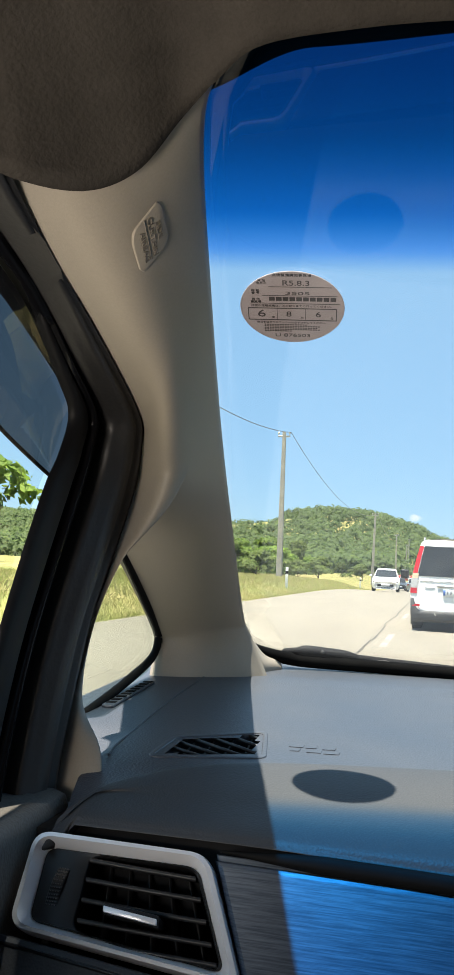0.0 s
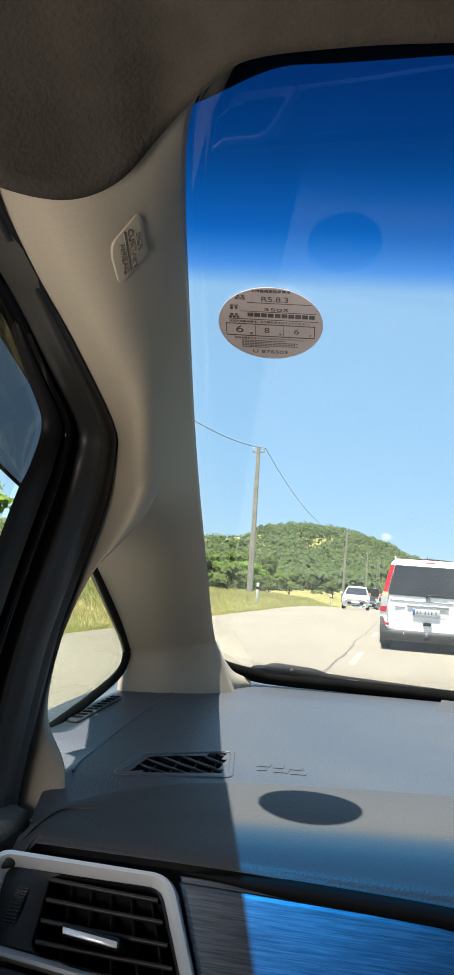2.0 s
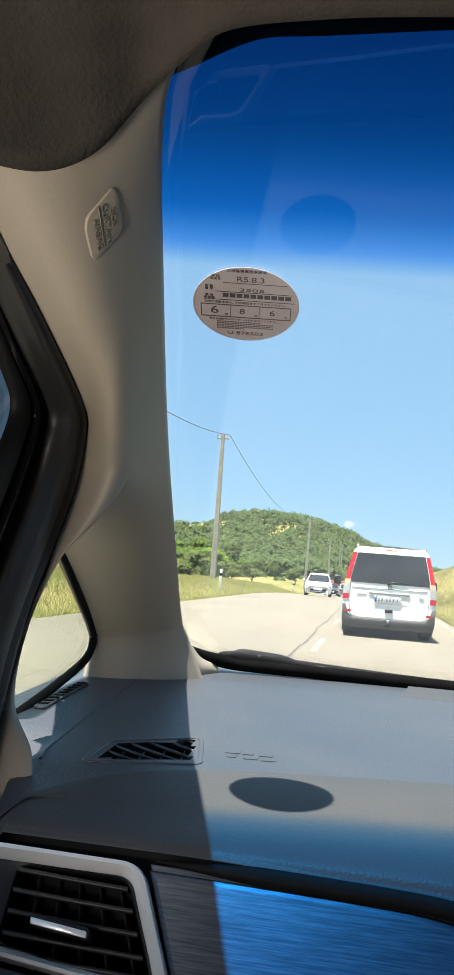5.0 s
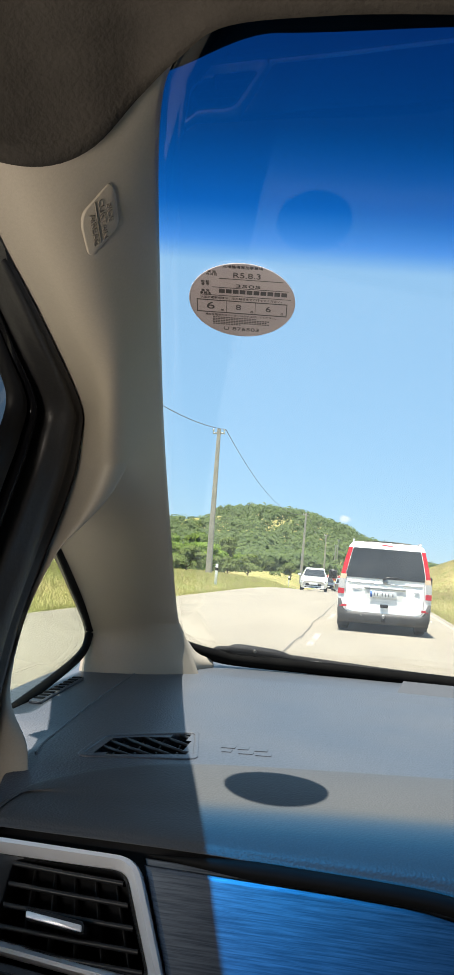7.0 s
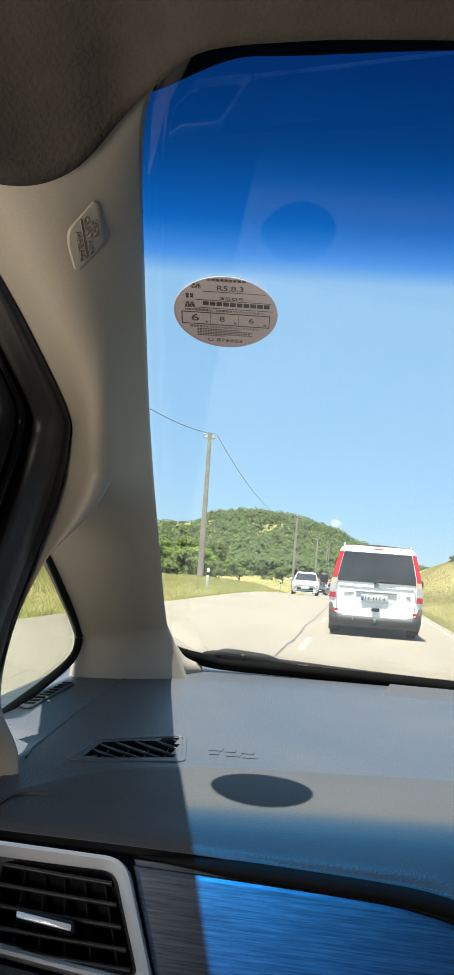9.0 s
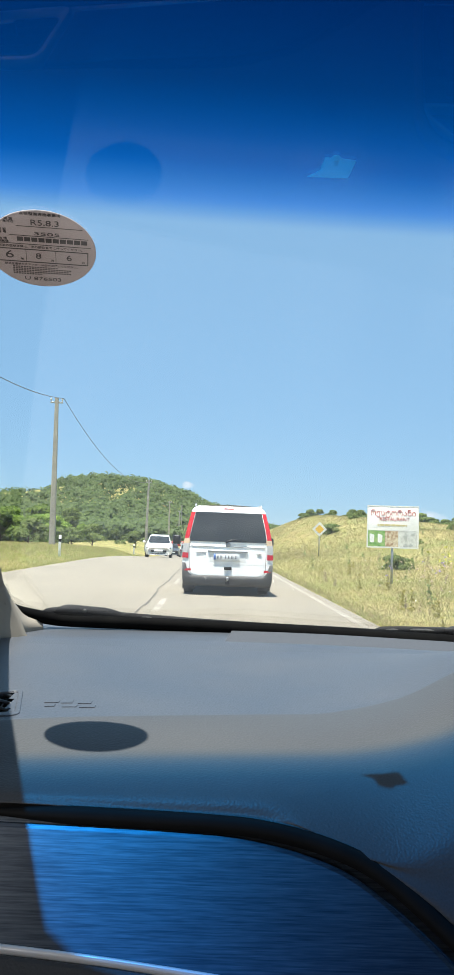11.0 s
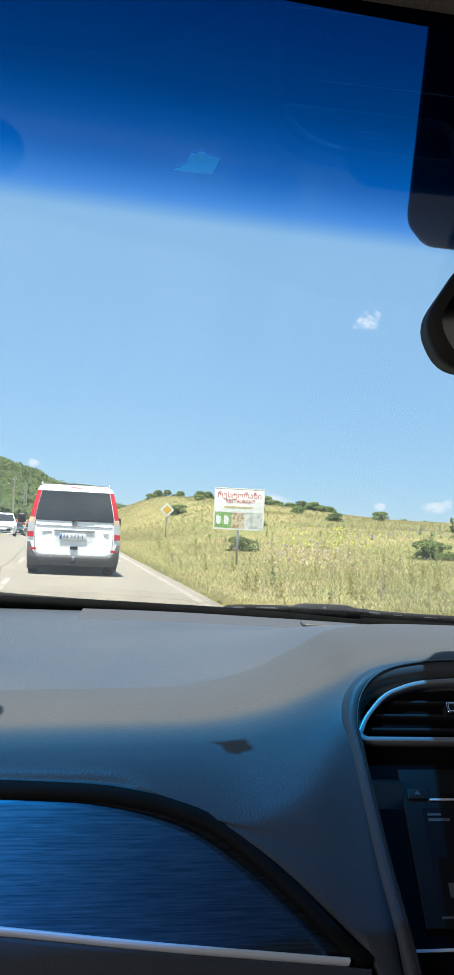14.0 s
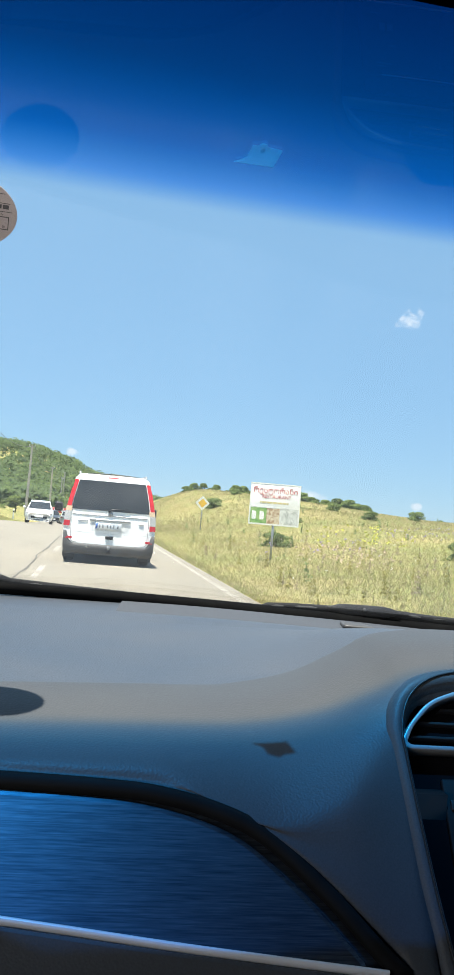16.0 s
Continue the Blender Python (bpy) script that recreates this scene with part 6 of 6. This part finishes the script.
wc = small_car("car", CARWHITE, "white hatchback coming along the far lane")
wc.matrix_basis = pose(-3.25, 62, ground_z(0, 62) + 0.012, 0, 0, 2)
sc = small_car("car", CARSILVER, "silver estate car ahead on the road", 1.08)
sc.matrix_basis = pose(-1.9 + road_x(112) * 0.3, 112, ground_z(0, 112) + 0.012, 0, 0, 180)
dc = small_car("car", CARDARK, "dark car waiting beside the silver one", 1.05)
dc.matrix_basis = pose(-4.6, 118, ground_z(0, 118) + 0.012, 0, 0, 5)

# ---- cabin: things on the glass ----
def paper_mat(name, c1, c2, through=0.25):
    m = mat(name, c1, 0.75, col2=c2, scale=60, fine=0.06, fine_scale=900)
    nt = m.node_tree
    b = nt.nodes["Principled BSDF"]
    tl = nt.nodes.new("ShaderNodeBsdfTranslucent")
    tl.inputs[0].default_value = (*c1, 1)
    ms = nt.nodes.new("ShaderNodeMixShader")
    ms.inputs[0].default_value = through
    nt.links.new(b.outputs[0], ms.inputs[1])
    nt.links.new(tl.outputs[0], ms.inputs[2])
    nt.links.new(ms.outputs[0], nt.nodes["Material Output"].inputs["Surface"])
    return m


PAPER = paper_mat("sticker_paper", (0.44, 0.37, 0.37), (0.40, 0.335, 0.335), 0.10)
INK = mat("sticker_ink", (0.05, 0.042, 0.042), 0.7, col2=(0.07, 0.06, 0.06), scale=300)


def glass_frame(x, z):
    """Pose on the inner face of the windscreen: x along it, y up it, z into the cabin."""
    o = Vector((x, ws_y(x, z) - 0.0035, z + EYE))
    ex = Vector((1, -0.2 * (x - MID), 0)).normalized()
    ey = Vector((0, -1 / RAKE, 1)).normalized()
    ez = ex.cross(ey).normalized()
    ey = ez.cross(ex)
    m = Matrix((ex, ey, ez)).transposed().to_4x4()
    m.translation = o
    return m


sticker = thing("inspection_sticker", (0, 0, 0), "round pinkish service sticker with black print on the windscreen", "sticker")
sticker.matrix_basis = glass_frame(-0.1105, 0.1875)
R_S = 0.0380
circ = [(R_S * math.cos(a), R_S * math.sin(a)) for a in np.linspace(0, 2 * math.pi, 65)[:-1]]
flat = lambda u, v, d: Vector((u, v, d))
part("paper", prism(circ, 0.0, 0.0005, flat), PAPER, sticker, "pinkish grey paper disc", smooth=False)
part("print_rim", ring([(u * 0.995, v * 0.995) for u, v in circ], [(u * 0.975, v * 0.975) for u, v in circ], 0.0004, 0.0007, flat), PAPER, sticker)


def rule(x0, x1, y0, y1):
    part("print_bar", prism([(x0, y0), (x1, y0), (x1, y1), (x0, y1)], 0.0004, 0.0008, flat), INK, sticker, smooth=False)


def lettering(body, size, x, y, sx=1.0):
    ob = words(body, size, INK, sticker, pose(x, y, 0.0007) @ Matrix.Diagonal((sx, 1, 1, 1)), depth=0.0001)
    return ob


lettering("点検整備実施事業場", 0.0031, 0.0, 0.0342)
lettering("実 施\n年月日", 0.0026, -0.0215, 0.0272)
lettering("R5.8.3", 0.0072, 0.0030, 0.0262, 1.1)
rule(-0.0165, 0.0285, 0.0222, 0.0225)
lettering("認 証\n番 号", 0.0026, -0.0262, 0.0170)
lettering("3505", 0.0042, 0.0040, 0.0158, 2.2)
rule(-0.0215, 0.0325, 0.0132, 0.0135)
lettering("実 施\n事業場", 0.0026, -0.0262, 0.0080)
for k in range(10):
    rule(-0.0165 + k * 0.0049, -0.0165 + k * 0.0049 + 0.0041, 0.0080, 0.0118)
rule(-0.0300, 0.0345, 0.0050, 0.0053)
lettering("次回の定期点検は、次の期日までに行ってください。", 0.0025, 0.0, 0.0025)
for x0, x1, y0, y1 in ((-0.0325, 0.0325, -0.0004, 0.0002), (-0.0325, 0.0325, -0.0130, -0.0124), (-0.0325, -0.0319, -0.0130, 0.0002), (0.0319, 0.0325, -0.0130, 0.0002), (-0.0112, -0.0109, -0.0130, 0.0002), (0.0095, 0.0098, -0.0130, 0.0002)):
    rule(x0, x1, y0, y1)
lettering("6", 0.0105, -0.0225, -0.0062, 1.25)
lettering("年", 0.0026, -0.0140, -0.0102)
lettering("8", 0.0078, -0.0025, -0.0064, 1.1)
lettering("月", 0.0026, 0.0072, -0.0102)
lettering("6", 0.0078, 0.0190, -0.0064, 1.1)
lettering("日", 0.0026, 0.0290, -0.0102)
lettering("期日を過ぎたステッカーは必ずはがしてください。", 0.0023, 0.0, -0.0155)
for y, w in ((-0.0180, 0.034), (-0.0198, 0.042), (-0.0216, 0.040), (-0.0234, 0.042), (-0.0252, 0.022)):
    for k in range(int(w / 0.0019)):
        rule(-0.021 + k * 0.0019, -0.021 + k * 0.0019 + 0.0013, y - 0.0004, y + 0.0004)
lettering("U 876503", 0.0050, 0.0, -0.0300, 1.35)

tag = thing("windscreen_tag", (0, 0, 0), "small pale square tag stuck on the windscreen", "sticker")
tag.matrix_basis = glass_frame(0.0865, 0.2285) @ Matrix.Scale(0.74, 4)
part("paper", prism([(-0.022, -0.012), (0.014, -0.011), (0.017, 0.009), (0.004, 0.010), (0.002, 0.013), (-0.003, 0.013), (-0.005, 0.010), (-0.010, 0.010), (-0.012, -0.004), (-0.016, -0.008)], 0.0, 0.0006, flat), paper_mat("tag_paper", (0.56, 0.62, 0.68), (0.44, 0.51, 0.58), 0.68), tag, smooth=False)
part("dot", prism([(0.003 * math.cos(a), 0.006 + 0.003 * math.sin(a)) for a in np.linspace(0, 2 * math.pi, 13)[:-1]], 0.0006, 0.0009, flat), paper_mat("tag_dot", (0.80, 0.86, 0.90), (0.74, 0.80, 0.84), 0.68), tag, smooth=False)

# moulded airbag tag on the pillar
TF, TU = 0.475, 0.325
at = trim_at(TF, TU)
upv = (trim_at(TF - 0.10, TU) - trim_at(TF + 0.10, TU)).normalized()
exv = (trim_at(TF, TU - 0.12) - trim_at(TF, TU + 0.06)).normalized()
nrm = exv.cross(upv).normalized()
exv = upv.cross(nrm)
m = Matrix((exv, upv, nrm)).transposed().to_4x4()
m.translation = at + Vector((0, 0, EYE))
abt = thing("airbag_tag", (0, 0, 0), "beige moulded airbag tag on the pillar trim", "tag")
abt.matrix_basis = m @ Matrix.Rotation(radians(-4), 4, "Z")
part("plaque", prism(rounded([(0.0099, 0.0222), (0.0127, 0.0163), (0.0126, -0.0077), (0.0095, -0.0119), (-0.0093, -0.0214), (-0.0122, -0.0182), (-0.0133, 0.0034), (-0.0109, 0.0117)], 0.005), -0.006, 0.0011, flat, bevel=0.0006), TRIM, abt)
# trim colour darkened for the shade that picks out the relief letters
MOULD = mat("lettering_shade", (0.16, 0.137, 0.110), 0.6, col2=(0.14, 0.12, 0.097), scale=100)
for body, x, y in (("SIDE", 0.0066, 0.0027), ("CURTAIN", 0.0011, 0.0005), ("AIRBAG", -0.0061, -0.0033)):
    words(body, 0.0054, MOULD, abt, pose(x, y, 0.0014, 0, 0, -90) @ Matrix.Diagonal((1.25, 1, 1, 1)), depth=0.0002)
part("rule", box(-0.0028, -0.0023, -0.0145, 0.0150, 0.0007, 0.0016), MOULD, abt)

# rear-view mirror with its stem, and the frit patch on the glass
mirror = thing("rear_view_mirror", (0.335, 0.50, EYE + 0.124), "black rear-view mirror on a windscreen mount", "mirror")
mirror.rotation_euler = (radians(4), radians(2), radians(-14))
m_out = rounded([(-0.120, -0.010), (-0.104, -0.038), (0.112, -0.036), (0.122, 0.004), (0.108, 0.036), (-0.094, 0.036)], 0.014)
m_in = [(u * 0.93, v * 0.86) for u, v in m_out]
toward = lambda u, v, d: Vector((u, -d, v))
part("housing", prism(m_out, -0.03, 0.006, toward, bevel=0.004), FRIT, mirror, "black plastic housing")
# mirror colour cut down so the reflection shows as a dim cabin
MIRRORG = mat("mirror_glass", (0.10, 0.105, 0.11), 0.05, 1.0, col2=(0.09, 0.095, 0.10), scale=5)
part("mirror_glass", prism(m_in, 0.005, 0.0075, toward), MIRRORG, mirror, "mirror glass, colour darkened for a dim reflection", smooth=False)
part("stem", tube([(0.02, 0.03, 0.0), (0.02, 0.06, 0.05), (0.02, 0.05, 0.10)], 0.012, 8), BLACK, mirror)
# printed frit patch just outside the glass, black lifted to navy for reflection
mount = thing("mirror_mount", (0, 0, EYE), "dark printed frit patch seen through the tinted windscreen top", "sensor cover")
mo = rounded([(0.197, 0.300), (0.240, 0.233), (0.249, 0.219), (0.272, 0.2095), (0.56, 0.209), (0.62, 0.300)], 0.008)
part("cover", prism(mo, -0.012, -0.008, lambda u, v, d: Vector((u, ws_y(u, v) - d, v)), bevel=0.001), mat("frit_patch_navy", (0.035, 0.045, 0.07), 0.6, col2=(0.045, 0.055, 0.085), scale=60, spec=0.1), mount)

# wipers parked along the glass base, outside
WIPER = mat("wiper_black", (0.016, 0.016, 0.018), 0.6, col2=(0.024, 0.024, 0.025), scale=12, spec=0.12)


def bar(path, half, deep, bm=None):
    """A flat bar along a path: half its height at each point, deep along the car."""
    rows = [[Vector(p) + Vector((0, a * deep, b * h)) for a, b in ((-1, -0.7), (-0.5, 1), (0.5, 1), (1, -0.7), (0, -1))] for p, h in zip(path, half)]
    return sheet(rows, bm, True)


def wiper(line, hub0, hub1, slots, label):
    """A parked wiper: slotted blade, and a hub with its bolt between hub0 and hub1 along x."""
    w = thing("wiper", (0, 0, EYE), label, "wiper", group="windscreen wipers")
    pts = [Vector((q.x, ws_y(q.x, q.z) + 0.018, q.z)) for q in spl([(x, 0, z) for x, z in line], 60)]
    n = len(pts)
    part("blade", bar(pts, [0.0052 * sm(k, -1, 3) * (1 - 0.6 * sm(k, n - 14, n)) for k in range(n)], 0.004), WIPER, w)
    part("rubber_lip", tube([q + Vector((0, -0.002, -0.0065)) for q in pts], 0.0018, 6), FRIT, w)
    mid = [q for q in pts if hub0 <= q.x <= hub1]
    m = len(mid)
    hub = part("hub", bar([q + Vector((0, -0.004, 0.0012)) for q in mid], [0.0015 + 0.0068 * sm(min(k, m - 1 - k), -1, 3) for k in range(m)], 0.006), WIPER, w)
    b = mid[m // 2]
    part("bolt", tube([b + Vector((0, -0.009, 0.003)), b + Vector((0, -0.012, 0.003))], [0.0028, 0.0022], 10), BUMPER, hub)
    for x0, x1 in slots:
        row = [q for q in pts if x0 <= q.x <= x1]
        part("slot", bar([q + Vector((0, -0.0035, 0.0004)) for q in row], [0.0006] + [0.0020] * (len(row) - 2) + [0.0006], 0.0012), BUMPER, w)
    return w


wiper([(-0.212, -0.121), (-0.18, -0.1165), (-0.10, -0.1225), (0.0, -0.129), (0.09, -0.1335), (0.25, -0.138), (0.60, -0.147)], -0.19, -0.095, [(-0.085, -0.05), (-0.04, 0.0)], "black windscreen wiper with its arm hub")
wiper([(0.255, -0.135), (0.30, -0.1325), (0.37, -0.132), (0.465, -0.1325), (0.53, -0.137), (0.75, -0.144), (1.0, -0.15)], 0.355, 0.47, [(0.27, 0.295), (0.302, 0.345), (0.48, 0.51), (0.52, 0.555), (0.565, 0.60)], "black windscreen wiper with slotted blade")
